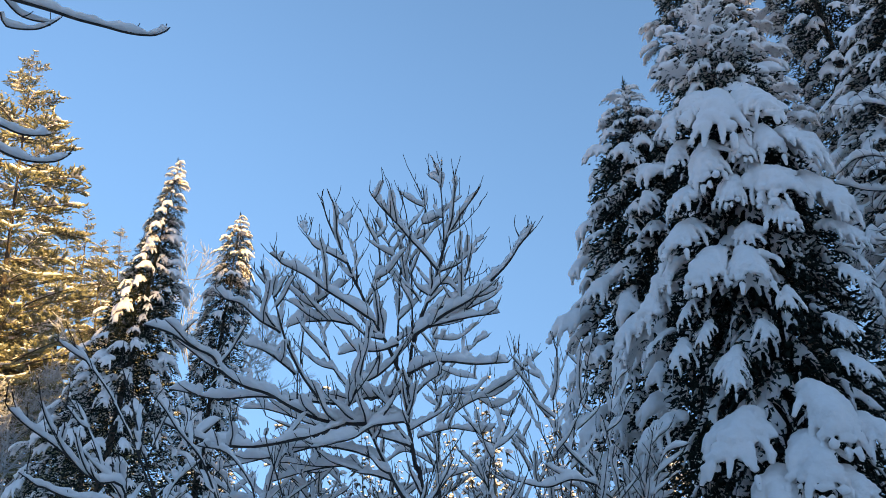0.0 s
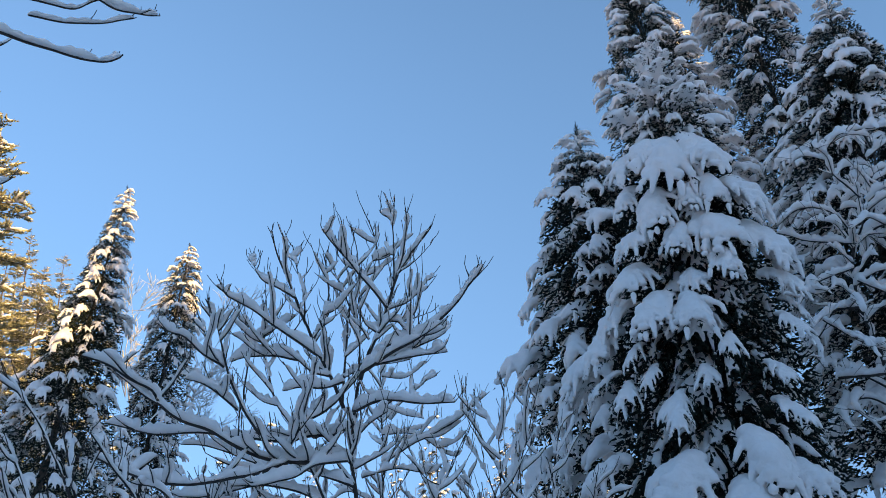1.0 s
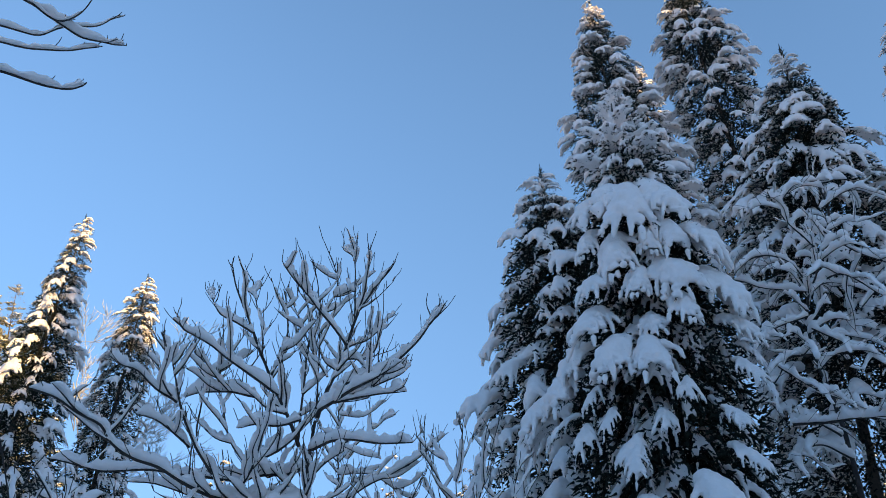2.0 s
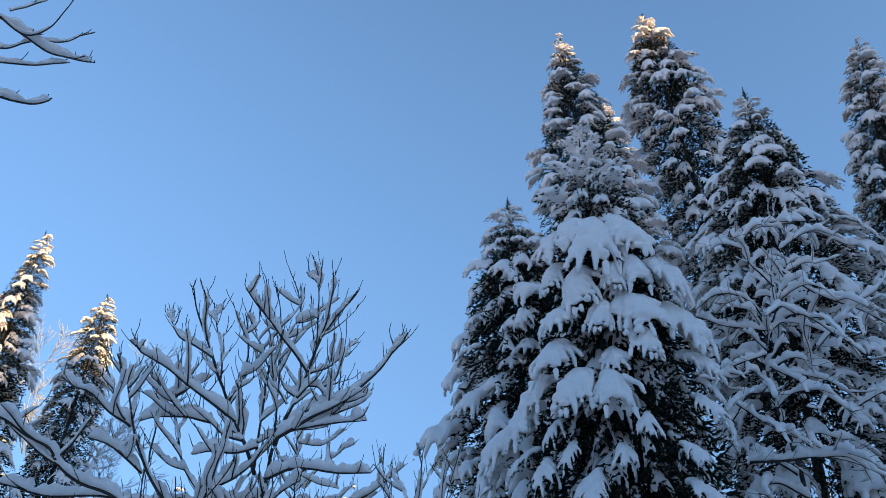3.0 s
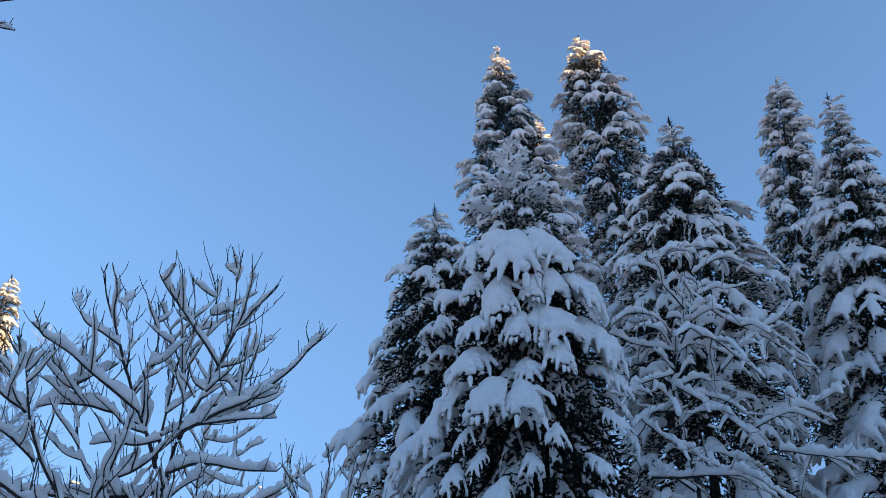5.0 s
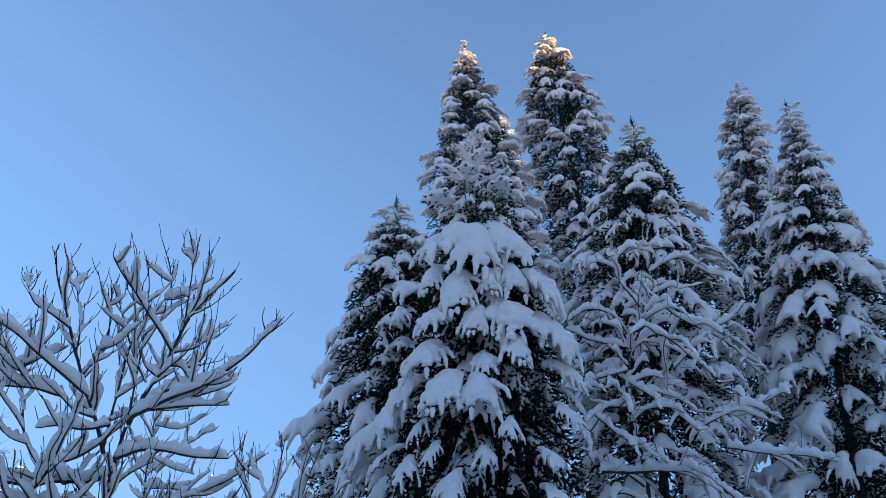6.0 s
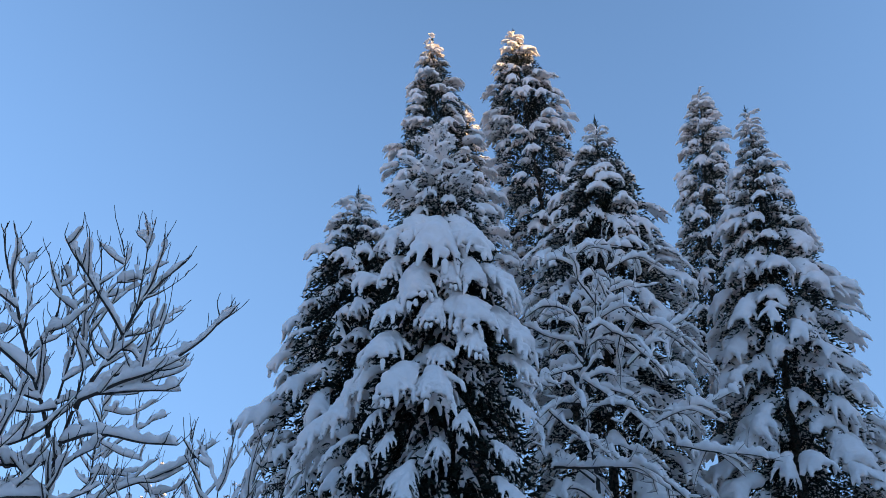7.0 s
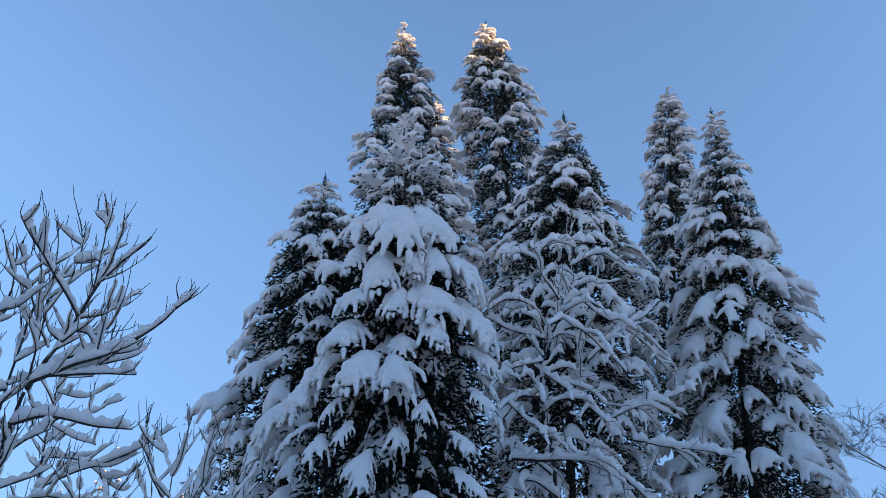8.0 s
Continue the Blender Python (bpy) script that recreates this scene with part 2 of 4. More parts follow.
TOP_KIT = [fan_bough(80 + i, ribs=3, load=1.25, rise=0.30, droop=0.26, bare=0.0, width=0.42, twigs=4, hang=0.35, thick=0.017, voxel=0.026, tris=700, spread=(36, 50), fingers=0.0) for i in range(5)]
PINE_KIT = [pine_bough(90 + i) for i in range(5)]
FAR_KIT = FULL_KIT + FULL_KIT + HALF_KIT + DARK_KIT[:3]
SHADED_KIT = FULL_KIT[:5] + HALF_KIT + DARK_KIT
BROAD_KIT = FULL_KIT + FULL_KIT + HALF_KIT + DARK_KIT[:2]
RAGGED_KIT = THIN_KIT + HALF_KIT[:4]


def leader_kit(seed):
    """The upright tip of a conifer, 0.6 m tall, with short rising twigs and specks of snow."""
    rng = random.Random(seed)
    V, F, I, blobs = [], [], [], [((0, 0, 0.02), (0.04, 0.04, 0.05))]
    tube(V, F, [(0, 0, -0.1), (0.01, 0, 0.25), (0, 0.005, 0.6)], 0.014, 0.005, 5)
    I += [1] * len(F)
    for k in range(34):
        z, a = 0.52 * (k / 33) ** 0.8, k * 2.4
        way = np.array((math.cos(a), math.sin(a), 0.5 + 1.2 * z))
        long = (0.17 - 0.27 * z) * rng.uniform(0.7, 1.2) + 0.02
        brush(V, F, I, np.array((0, 0, z)), way, long, 0.012, 6, 0.03, 0.006, rng)
        if z < 0.34 and rng.random() < 0.5:
            for v in (0.0, 0.4, 0.8):
                q = np.array((0, 0, z + 0.02)) + way / np.linalg.norm(way) * long * v
                blobs.append((tuple(q), (0.026, 0.026, 0.022)))
    brush(V, F, I, np.array((0, 0, 0.5)), np.array((0, 0, 1.0)), 0.14, 0.01, 8, 0.03, 0.005, rng)
    return mesh_of("leader", V, F, (NEEDLES, SPRUCE_BARK), I, smooth=False), blend_blobs("snow_cap", blobs, 0.020, 600, 1)


LEADER_KIT = [leader_kit(90 + i) for i in range(3)]


def inner_foliage(hs, rs, low, high, count, seed, lean=(0.0, 0.0), needles=None):
    """The dense dark twigs inside a crown, close to the trunk, too many to pick apart: one mesh."""
    rng = np.random.default_rng(seed)
    h = low + (high - low) * (np.arange(count) + rng.random(count)) / count
    r = np.interp(h, hs, rs) * rng.uniform(0.05, 0.78, count) ** 0.7
    a = rng.uniform(0, 6.283, count)
    at = np.stack([lean[0] * h + r * np.cos(a), lean[1] * h + r * np.sin(a), h], 1)
    way = np.stack([np.cos(a) + rng.uniform(-.7, .7, count), np.sin(a) + rng.uniform(-.7, .7, count), rng.uniform(-1.0, 0.5, count)], 1)
    way /= np.linalg.norm(way, axis=1)[:, None]
    side = np.cross(way, (0.3, 0.2, 0.9))
    side /= np.linalg.norm(side, axis=1)[:, None]
    up = np.cross(side, way)
    slim = np.clip(np.interp(h, hs, rs) / 0.9, 0.2, 1.0)[:, None]
    long, thick = slim * rng.uniform(0.05, 0.11, count)[:, None], slim * rng.uniform(0.012, 0.022, count)[:, None]
    V, F = [], []
    ring = [at + thick * (math.cos(f) * side + math.sin(f) * up) for f in (0.0, 2.094, 4.189)]
    V += ring + [at + way * long]
    F += [(0, 1, 3), (1, 2, 3), (2, 0, 3)]
    for k in range(2):
        f = rng.uniform(0, 6.283, count)[:, None]
        out = np.cos(f) * side + np.sin(f) * up
        p = at + way * long * (0.3 + 0.4 * k)
        wide = np.cross(out, way) * 0.010
        n = len(V)
        V += [p - wide, p + wide, p + (way * 0.8 + out * 0.7) * 0.045 * slim]
        F.append((n, n + 1, n + 2))
    each = len(V)
    verts = np.stack(V, 1).reshape(-1, 3)
    faces = (np.array(F)[None] + each * np.arange(count)[:, None, None]).reshape(-1, 3)
    return mesh_of("inner_foliage", verts.tolist(), faces.tolist(), (needles or NEEDLES,), smooth=False)


# ---- conifers ----
def axis_at(base, top, h):
    k = h / top[2]
    return Vector((base[0] + (top[0] - base[0]) * k, base[1] + (top[1] - base[1]) * k, h))


def bough_on(tree, kit, rng, root, azimuth, pitch, size):
    green, cap = kit[rng.randrange(len(kit))]
    m = Matrix.Translation(root) @ Euler((rng.uniform(-0.35, 0.35), -pitch, azimuth)).to_matrix().to_4x4() @ Matrix.Diagonal((size, size * (1 if rng.random() < 0.5 else -1) * rng.uniform(0.9, 1.25), size, 1))
    ob = part("bough", green, tree, m)
    part("snow_cap", cap, ob)
    return ob


def conifer(name, label, base, top, radii, count, kit, seed, low=0.8, reach=0.80, hidden=0.33, whorl=0.0, dense=62, tip_rise=0.35, droop=0.10, group="snowy conifers", category="tree"):
    """A conifer: a tapered trunk and boughs all round it. radii: (height, crown radius), from the top down."""
    rng = random.Random(seed)
    tree = tagged(new(name), label, category, group)
    tree.matrix_basis = Matrix.Translation((base[0], base[1], 0))
    b, t = (0, 0), (top[0] - base[0], top[1] - base[1], top[2])
    V, F = [], []
    line = [axis_at(b, t, h) for h in np.linspace(-0.1, top[2], 12)]
    tube(V, F, line, 0.013 * top[2] ** 0.9 + 0.02, 0.006, 8, power=0.8)
    part("trunk", mesh_of("trunk", V, F, (SPRUCE_BARK,)), tree)
    hs, rs = [h for h, _ in radii][::-1], [r for _, r in radii][::-1]
    grid = np.linspace(low, top[2] - 0.05, 400)
    dens = (np.interp(grid, hs, rs) + 0.45) * np.where(grid < hidden * top[2], 0.3, 1.0) * (1 + 0.9 * (grid / top[2]) ** 5)
    cum = np.cumsum(dens) / dens.sum()
    for i in range(count):
        h = float(np.interp((i + rng.random()) / count, cum, grid))
        r = float(np.interp(h, hs, rs)) * rng.uniform(0.72, 1.20)
        if whorl:
            tier = round(h / whorl)
            h = tier * whorl + rng.uniform(-0.12, 0.12)
            r = min(r * (1.0 + 0.32 * noise.noise((tier * 1.7, seed, math.sin(i * 2.4)))), 1.14 * float(np.interp(h, hs, rs)))
        up = (top[2] - h) / top[2]
        az = i * 2.39996 + rng.uniform(-0.5, 0.5)
        long = max(0.22, min(r, reach) * rng.uniform(0.75, 1.15))
        pitch = tip_rise * max(0.0, 1 - up * 6) - droop * min(1.0, up * 2.2) + rng.uniform(-0.28, 0.28)
        inner = max(0.0, r - long)
        root = axis_at(b, t, h) + Vector((math.cos(az) * inner, math.sin(az) * inner, -0.12 * inner))
        bough_on(tree, kit, rng, root, az, pitch, long)
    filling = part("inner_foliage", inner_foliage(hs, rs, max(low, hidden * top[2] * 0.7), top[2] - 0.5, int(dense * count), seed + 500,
                                    (t[0] / t[2], t[1] / t[2]), SUNLIT_PINE_NEEDLES if kit is PINE_KIT else NEEDLES), tree)
    tagged(filling, kind="stuff")
    for k in range(9):
        bough_on(tree, kit, rng, axis_at(b, t, top[2] - 0.16 - 0.06 * k), k * 2.4 + rng.random(), 0.30, 0.13 + 0.024 * k)
    if kit is not PINE_KIT:
        tip, cap = LEADER_KIT[seed % 3]
        k = 0.6 if reach < 0.6 else 1.0
        ob = part("leader", tip, tree, Matrix.Translation(axis_at(b, t, top[2] - 0.45 * k)) @ Matrix.Diagonal((k, k, k, 1)))
        part("snow_cap", cap, ob)
    return tree


conifer("spruce_tree", "tall dark spruce with snow clumps and a tip just in sunlight", (6.38, 14.73), (5.85, 14.94, 15.44),
        ((15.4, 0.10), (14.5, 0.46), (13.6, 0.72), (12.8, 0.92), (12.0, 1.12), (10.9, 1.36), (9.4, 1.55), (7.0, 1.72), (1, 2.0)), 270, FAR_KIT, 1, hidden=0.52, whorl=0.5, reach=0.54)
conifer("spruce_tree", "tallest spruce, snow-laden, with a golden sunlit tip", (9.42, 14.28), (8.22, 14.95, 16.50),
        ((16.4, 0.12), (15.4, 0.58), (14.5, 0.86), (13.9, 1.05), (13.2, 1.12), (12.2, 1.15), (11.1, 1.15), (8.8, 1.3), (6.1, 1.41), (1, 1.8)), 280, FAR_KIT, 2, hidden=0.52, whorl=0.6, reach=0.56)
conifer("spruce_tree", "distant spruce behind the others, its top in golden sun", (9.09, 18.99), (8.67, 19.18, 16.93),
        ((16.9, 0.09), (16.0, 0.45), (14.9, 0.62), (12.3, 0.92), (8, 1.2), (1, 1.6)), 130, FAR_KIT, 3, hidden=0.52, reach=0.50)
conifer("fir_tree", "slender-branched fir with thin ragged snow on its boughs", (7.13, 10.95), (7.58, 10.64, 10.46),
        ((10.4, 0.05), (10.0, 0.29), (9.4, 0.58), (8.8, 0.90), (8.2, 1.08), (7.6, 1.26), (6.9, 1.40), (6.0, 1.48), (5.1, 1.50), (3.7, 1.57), (1, 1.7)), 240, RAGGED_KIT, 4)
conifer("spruce_tree", "narrow spruce with small snow clumps against the sky", (11.55, 13.92), (12.56, 13.00, 14.29),
        ((14.3, 0.07), (13.7, 0.39), (12.8, 0.58), (12.0, 0.67), (10.9, 0.76), (9.7, 0.83), (7.6, 1.04), (1, 1.6)), 220, FAR_KIT, 5, hidden=0.52, reach=0.52)
conifer("spruce_tree", "broad spruce with even snow-capped boughs and a bare leader", (9.95, 9.96), (10.33, 9.56, 10.67),
        ((10.7, 0.05), (10.0, 0.24), (9.3, 0.46), (8.6, 0.63), (7.9, 0.81), (7.3, 0.97), (6.6, 1.10), (5.8, 1.25), (5.0, 1.32), (4.2, 1.38), (1, 1.5)), 260, BROAD_KIT, 6, reach=0.74, droop=0.18)
conifer("spruce_tree", "shorter dark spruce with clumped snow beside the large one", (3.58, 10.98), (3.03, 11.13, 8.19),
        ((8.2, 0.2), (7.5, 0.46), (6.9, 0.74), (6.3, 1.02), (5.8, 1.16), (5.0, 1.36), (4.5, 1.56), (4.0, 1.74), (3.6, 1.8), (1, 2.0)), 260, SHADED_KIT, 7, reach=0.64)
conifer("spruce_tree", "leaning spruce with heavy snow and a sunlit tip", (-7.67, 16.32), (-6.12, 16.93, 10.38),
        ((10.4, 0.03), (9.5, 0.31), (8.6, 0.49), (7.9, 0.57), (7.0, 0.86), (6.0, 1.01), (4.8, 1.30), (3.7, 1.63), (1, 2.0)), 240, SHADED_KIT, 8, reach=0.52)
conifer("spruce_tree", "slim spruce with thick snow, sunlit along one edge", (-6.77, 19.90), (-5.51, 20.26, 10.33),
        ((10.3, 0.05), (9.5, 0.46), (8.3, 0.62), (7.4, 0.75), (6.5, 0.81), (5.3, 0.82), (4.2, 0.87), (1, 1.2)), 190, SHADED_KIT, 9, reach=0.46)

# pines in full sunlight beyond the shade
PINE_SHAPE = ((1.0, 0.06), (0.95, 0.35), (0.85, 0.8), (0.7, 1.1), (0.5, 1.35), (0.3, 1.5))
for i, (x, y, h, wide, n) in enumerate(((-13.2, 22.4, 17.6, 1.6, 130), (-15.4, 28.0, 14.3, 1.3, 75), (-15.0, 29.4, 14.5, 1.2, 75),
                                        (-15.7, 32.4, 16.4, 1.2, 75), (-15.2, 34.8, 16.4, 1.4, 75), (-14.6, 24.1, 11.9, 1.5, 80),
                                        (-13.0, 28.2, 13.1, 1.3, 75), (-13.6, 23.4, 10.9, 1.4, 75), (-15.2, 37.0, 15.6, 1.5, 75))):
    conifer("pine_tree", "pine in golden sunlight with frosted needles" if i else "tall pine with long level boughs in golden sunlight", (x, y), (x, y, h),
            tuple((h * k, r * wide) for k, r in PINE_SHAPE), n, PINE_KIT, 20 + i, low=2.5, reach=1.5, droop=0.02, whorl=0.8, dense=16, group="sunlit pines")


# ---- the large spruce in front ----
def big_spruce():
    rng = random.Random(77)
    base = (3.23, 7.91)
    tree = tagged(new("spruce_tree"), "large spruce close by, boughs bowed under thick snow cushions", "tree", "snowy conifers")
    tree.matrix_basis = pose(base[0], base[1], 0, 0, 0, -math.degrees(math.atan2(*base)))
    V, F = [], []
    tube(V, F, [(-0.05 * h / 7.4, 0, h) for h in np.linspace(-0.1, 7.5, 12)], 0.13, 0.012, 8)
    part("trunk", mesh_of("trunk", V, F, (SPRUCE_BARK,)), tree)
    shape = ((0.5, 1.5), (3.0, 1.22), (3.6, 1.10), (4.2, 0.98), (4.9, 0.86), (5.5, 0.74), (6.0, 0.60), (6.5, 0.48), (7.0, 0.32), (7.5, 0.08))
    hs, rs = [h for h, _ in shape], [r for _, r in shape]

    def loaded(kit, u, d, h, w, size):
        """A bowed bough whose snow shows at the place u, d, h (sideways, depth, height), about w wide."""
        az = math.atan2(d, u) + rng.uniform(-0.25, 0.25)
        long = w * size
        green, cap = kit[rng.randrange(len(kit))]
        at = Vector((u - math.cos(az) * long * 0.68, d - math.sin(az) * long * 0.68, h + 0.10 * long))
        m = Matrix.Translation(at) @ Euler((rng.uniform(-0.2, 0.2), rng.uniform(-0.1, 0.15), az)).to_matrix().to_4x4() @ Matrix.Diagonal((long, long * rng.choice((-1, 1)) * 1.15, long * rng.uniform(0.95, 1.15), 1))
        part("snow_cap", cap, part("bough", green, tree, m))

    # the level shelf of snow at half height, and the cushions under it: sideways, depth, height, width
    shelf = ((-0.51, -0.44, 5.69, 0.52), (-0.01, -0.64, 5.67, 0.76), (0.42, -0.52, 5.68, 0.58), (-0.27, -0.55, 5.80, 0.45), (0.20, -0.45, 5.85, 0.55))
    middle = ((-0.28, -0.73, 5.12, 0.55), (-0.54, -0.54, 5.31, 0.40), (0.12, -0.70, 5.15, 0.38), (0.65, -0.50, 5.13, 0.55), (0.36, -0.66, 5.21, 0.46), (0.23, -0.82, 4.73, 0.60),
              (-0.06, -0.82, 4.68, 0.38), (-0.54, -0.67, 4.69, 0.46), (-0.61, -0.70, 4.30, 0.54), (0.73, -0.53, 4.62, 0.68), (0.32, -0.84, 4.31, 0.42), (-0.02, -0.80, 4.19, 0.34))
    below = ((-0.41, -0.90, 3.91, 0.58), (-0.05, -1.01, 3.82, 0.52), (-0.84, -0.56, 3.98, 0.50), (-1.03, -0.54, 3.75, 0.55), (-1.24, -0.35, 3.55, 0.58), (-1.40, -0.30, 3.31, 0.52),
             (0.83, -0.55, 4.11, 0.40), (-1.11, -0.82, 2.39, 0.52), (-1.40, -0.50, 2.10, 0.45))
    balls = ((0.33, -1.35, 2.46, 0.60), (-0.32, -1.40, 2.26, 0.68), (0.15, -1.48, 2.05, 0.62), (-0.13, -1.53, 1.80, 0.55), (0.60, -1.30, 2.19, 0.40), (0.42, -1.46, 1.81, 0.40))
    fringe = ((-0.82, -0.92, 3.18, 0.40), (-1.01, -0.70, 3.31, 0.42), (-0.68, -0.81, 3.56, 0.36), (0.83, -0.65, 3.72, 0.38), (0.60, -0.95, 3.20, 0.36), (0.64, -1.00, 2.83, 0.46),
              (-0.32, -1.11, 3.01, 0.42), (-0.04, -1.05, 3.27, 0.30), (-0.55, -0.95, 3.31, 0.30), (-0.31, -1.26, 2.87, 0.36), (0.90, -0.40, 3.95, 0.34), (0.25, -1.10, 3.50, 0.30))
    for spot in shelf + middle:
        loaded(HEAVY_KIT, *spot, 1.08)
    for spot in below + balls:
        loaded(HEAVY_KIT, *spot, 1.02)
    for spot in fringe:
        loaded(FRINGE_KIT, *spot, 1.15)
    for i in range(190):
        h = 0.9 + 6.0 * ((i + rng.random()) / 190) ** 0.85
        r = float(np.interp(h, hs, rs)) * rng.uniform(0.6, 0.98)
        az = i * 2.39996
        long = max(0.25, min(0.85, r))
        inner = max(0, r - long)
        kit = HALF_KIT if h > 5.9 else FRINGE_KIT if h < 1.9 or (h > 4.0 and i % 3 == 0) or i % 7 == 0 else GLOOM_KIT
        bough_on(tree, kit, rng, Vector((math.cos(az) * inner, math.sin(az) * inner, h)), az, 0.30 * max(0, (h - 6.2)) - 0.12, long)
    tagged(part("inner_foliage", inner_foliage(hs, rs, 0.8, 6.6, 15000, 901), tree), kind="stuff")
    # rising shoots of the crown, thickly coated
    for k in range(22):
        f = k / 21
        bough_on(tree, TOP_KIT, rng, Vector((-0.05, 0, 7.28 - 1.15 * f)), k * 2.4, 0.85 - 0.70 * f, 0.26 + 0.46 * f)
    tip, cap = LEADER_KIT[0]
    part("snow_cap", cap, part("leader", tip, tree, Matrix.Translation((-0.05, 0, 7.12))))


big_spruce()


# ---- bare trees and shrubs under snow ----
def bare_tree(name, label, base, seed, wide=0.034, high=0.085, subs=7.0, sub_long=0.46, twigs=9.0, rise=1.0, arch=0.8, group="", step=0.034, category="tree", twig_long=0.23):
    """A leafless tree. Returns grow(radius, *points), which adds one limb, the trunk first; x is sideways, y away from the path, z up, from the foot of the tree."""
    rng = random.Random(seed)
    away = math.atan2(base[0], base[1])
    tree = tagged(new(name), label, category, group)
    tree.matrix_basis = pose(base[0], base[1], 0, 0, 0, -math.degrees(away))

    def shoot(p, way, long, bend):
        kink = [np.array([rng.uniform(-0.045, 0.045) * long for _ in range(3)]) for _ in range(2)]
        return spline([p, p + way * long * 0.35 + bend * long * 0.03 + kink[0], p + way * long * 0.7 + bend * long * 0.18 + kink[1], p + way * long + bend * long * 0.4], step)

    def grow(r, *points):
        trunk = not tree.children
        V, F, snow = [], [], []
        if trunk and points[0][2] > 0.3:
            points = ((points[0][0], points[0][1], -0.1),) + points
        line = spline(points, step)
        jog = rng.uniform(0, 50)
        for i in range(1, len(line) - 1):
            q = line[i]
            line[i] = q + 0.012 * np.array(noise.noise_vector((q[0] * 4 + jog, q[1] * 4, q[2] * 4)))
        tube(V, F, line, r if trunk else r * 0.78, max(0.0034, r * 0.25), 7 if trunk else 6)
        fat = 0.6 + 0.4 * min(1.0, r / 0.016)
        snow.append((line, wide * fat, high * fat, 1.0, 4.0 if r > 0.0115 else 2.6))
        length = float(np.linalg.norm(np.diff(line, axis=0), axis=1).sum())
        first = 0.5 if trunk else 0.1
        branches = [(line, r, length, first)]
        for k in range(int(length * subs)):
            u = rng.uniform(first, 0.92)
            i = max(1, int(len(line) * u))
            t = line[min(i + 1, len(line) - 1)] - line[i - 1]
            t = t / (np.linalg.norm(t) + 1e-9)
            long = min(0.6 * length * (1.0 - u) + 0.07, sub_long) * rng.uniform(0.5, 1.15)
            a = rng.uniform(0, 6.283)
            way = t * rng.uniform(0.3, 0.9) + 0.8 * np.array((math.cos(a), math.sin(a), 0.0)) + np.array((0, 0, rng.uniform(-0.1, 0.5) * rise))
            way /= np.linalg.norm(way)
            sub = shoot(line[i], way, long, np.array((0, 0, arch)))
            sr = max(0.0048, min(r * 0.42, 0.008))
            tube(V, F, sub, sr, 0.0026, 5)
            snow.append((sub, wide * 0.85, high * 0.85, 0.6, 3.2))
            branches.append((sub, sr, long, 0.25))
        for host, hr, hl, start in branches:
            for k in range(int(hl * twigs * rng.uniform(0.6, 1.2))):
                u = rng.uniform(start, 1.0) ** 0.7
                i = min(len(host) - 1, max(1, int(len(host) * u)))
                t = host[i] - host[i - 1]
                t = t / (np.linalg.norm(t) + 1e-9)
                a = rng.uniform(0, 6.283)
                way = t * 0.5 + 0.4 * np.array((math.cos(a), math.sin(a), 0.0)) + np.array((0, 0, rng.uniform(0.2, 0.9) * rise))
                way /= np.linalg.norm(way)
                twig = shoot(host[i], way, rng.uniform(0.06, twig_long) * (sub_long / 0.5), np.array((0, 0, 0.4 * rise)))
                tube(V, F, twig, 0.0038, 0.0025, 3)
                if rng.random() < 0.2 and len(twig) > 4:
                    snow.append((twig, wide * 0.4, high * 0.36, 0.4, 2.2))
        limb = part("trunk" if trunk else "limb", mesh_of("limb", V, F, (BARK,)), tree)
        for v, f in snow_strip(snow[0][0], snow[0][1], snow[0][2], rng, snow[0][3], steep=snow[0][4]):
            part("snow_ridge", mesh_of("snow_ridge", v, f, (SNOW,)), limb)
        V, F = [], []
        for one, w, h, keep, steep in snow[1:]:
            for v, f in snow_strip(one, w, h, rng, keep, steep=steep):
                F += [tuple(i + len(V) for i in q) for q in f]
                V += v
        if V:
            tagged(part("twig_snow", mesh_of("twig_snow", V, F, (SNOW,)), limb), kind="stuff")

    return grow


grow = bare_tree("bare_tree", "leafless young tree with thick snow along every branch", (-0.25, 5.99), 101, wide=0.036, subs=6.5, sub_long=0.36, twigs=13.0, twig_long=0.25, arch=0.5)
grow(0.036, (-0.02, 0.00, 1.88), (-0.05, 0.00, 2.08), (-0.08, 0.00, 2.32), (-0.09, 0.00, 2.61), (-0.03, 0.00, 3.00))
grow(0.024, (-0.02, 0.00, 3.02), (0.09, 0.02, 3.32), (0.20, 0.04, 3.59), (0.31, 0.06, 3.91), (0.43, 0.08, 4.11), (0.53, 0.10, 4.25), (0.59, 0.12, 4.35))
grow(0.019, (-0.01, 0.00, 3.07), (0.21, -0.06, 3.19), (0.49, -0.12, 3.35), (0.72, -0.18, 3.54), (0.85, -0.24, 3.70), (0.91, -0.30, 3.83))
grow(0.014, (-0.00, 0.00, 3.10), (0.28, 0.06, 3.23), (0.52, 0.12, 3.34), (0.66, 0.19, 3.43), (0.71, 0.25, 3.51))
grow(0.013, (-0.00, 0.00, 3.11), (0.21, -0.03, 3.15), (0.44, -0.07, 3.17), (0.65, -0.10, 3.19))
grow(0.016, (-0.07, 0.00, 2.78), (0.12, -0.09, 2.84), (0.38, -0.17, 2.79), (0.56, -0.26, 2.77), (0.65, -0.35, 2.75))
grow(0.020, (-0.15, 0.00, 2.81), (-0.27, -0.02, 3.10), (-0.38, -0.05, 3.34), (-0.49, -0.07, 3.61), (-0.60, -0.10, 3.88), (-0.66, -0.12, 4.06), (-0.70, -0.15, 4.21))
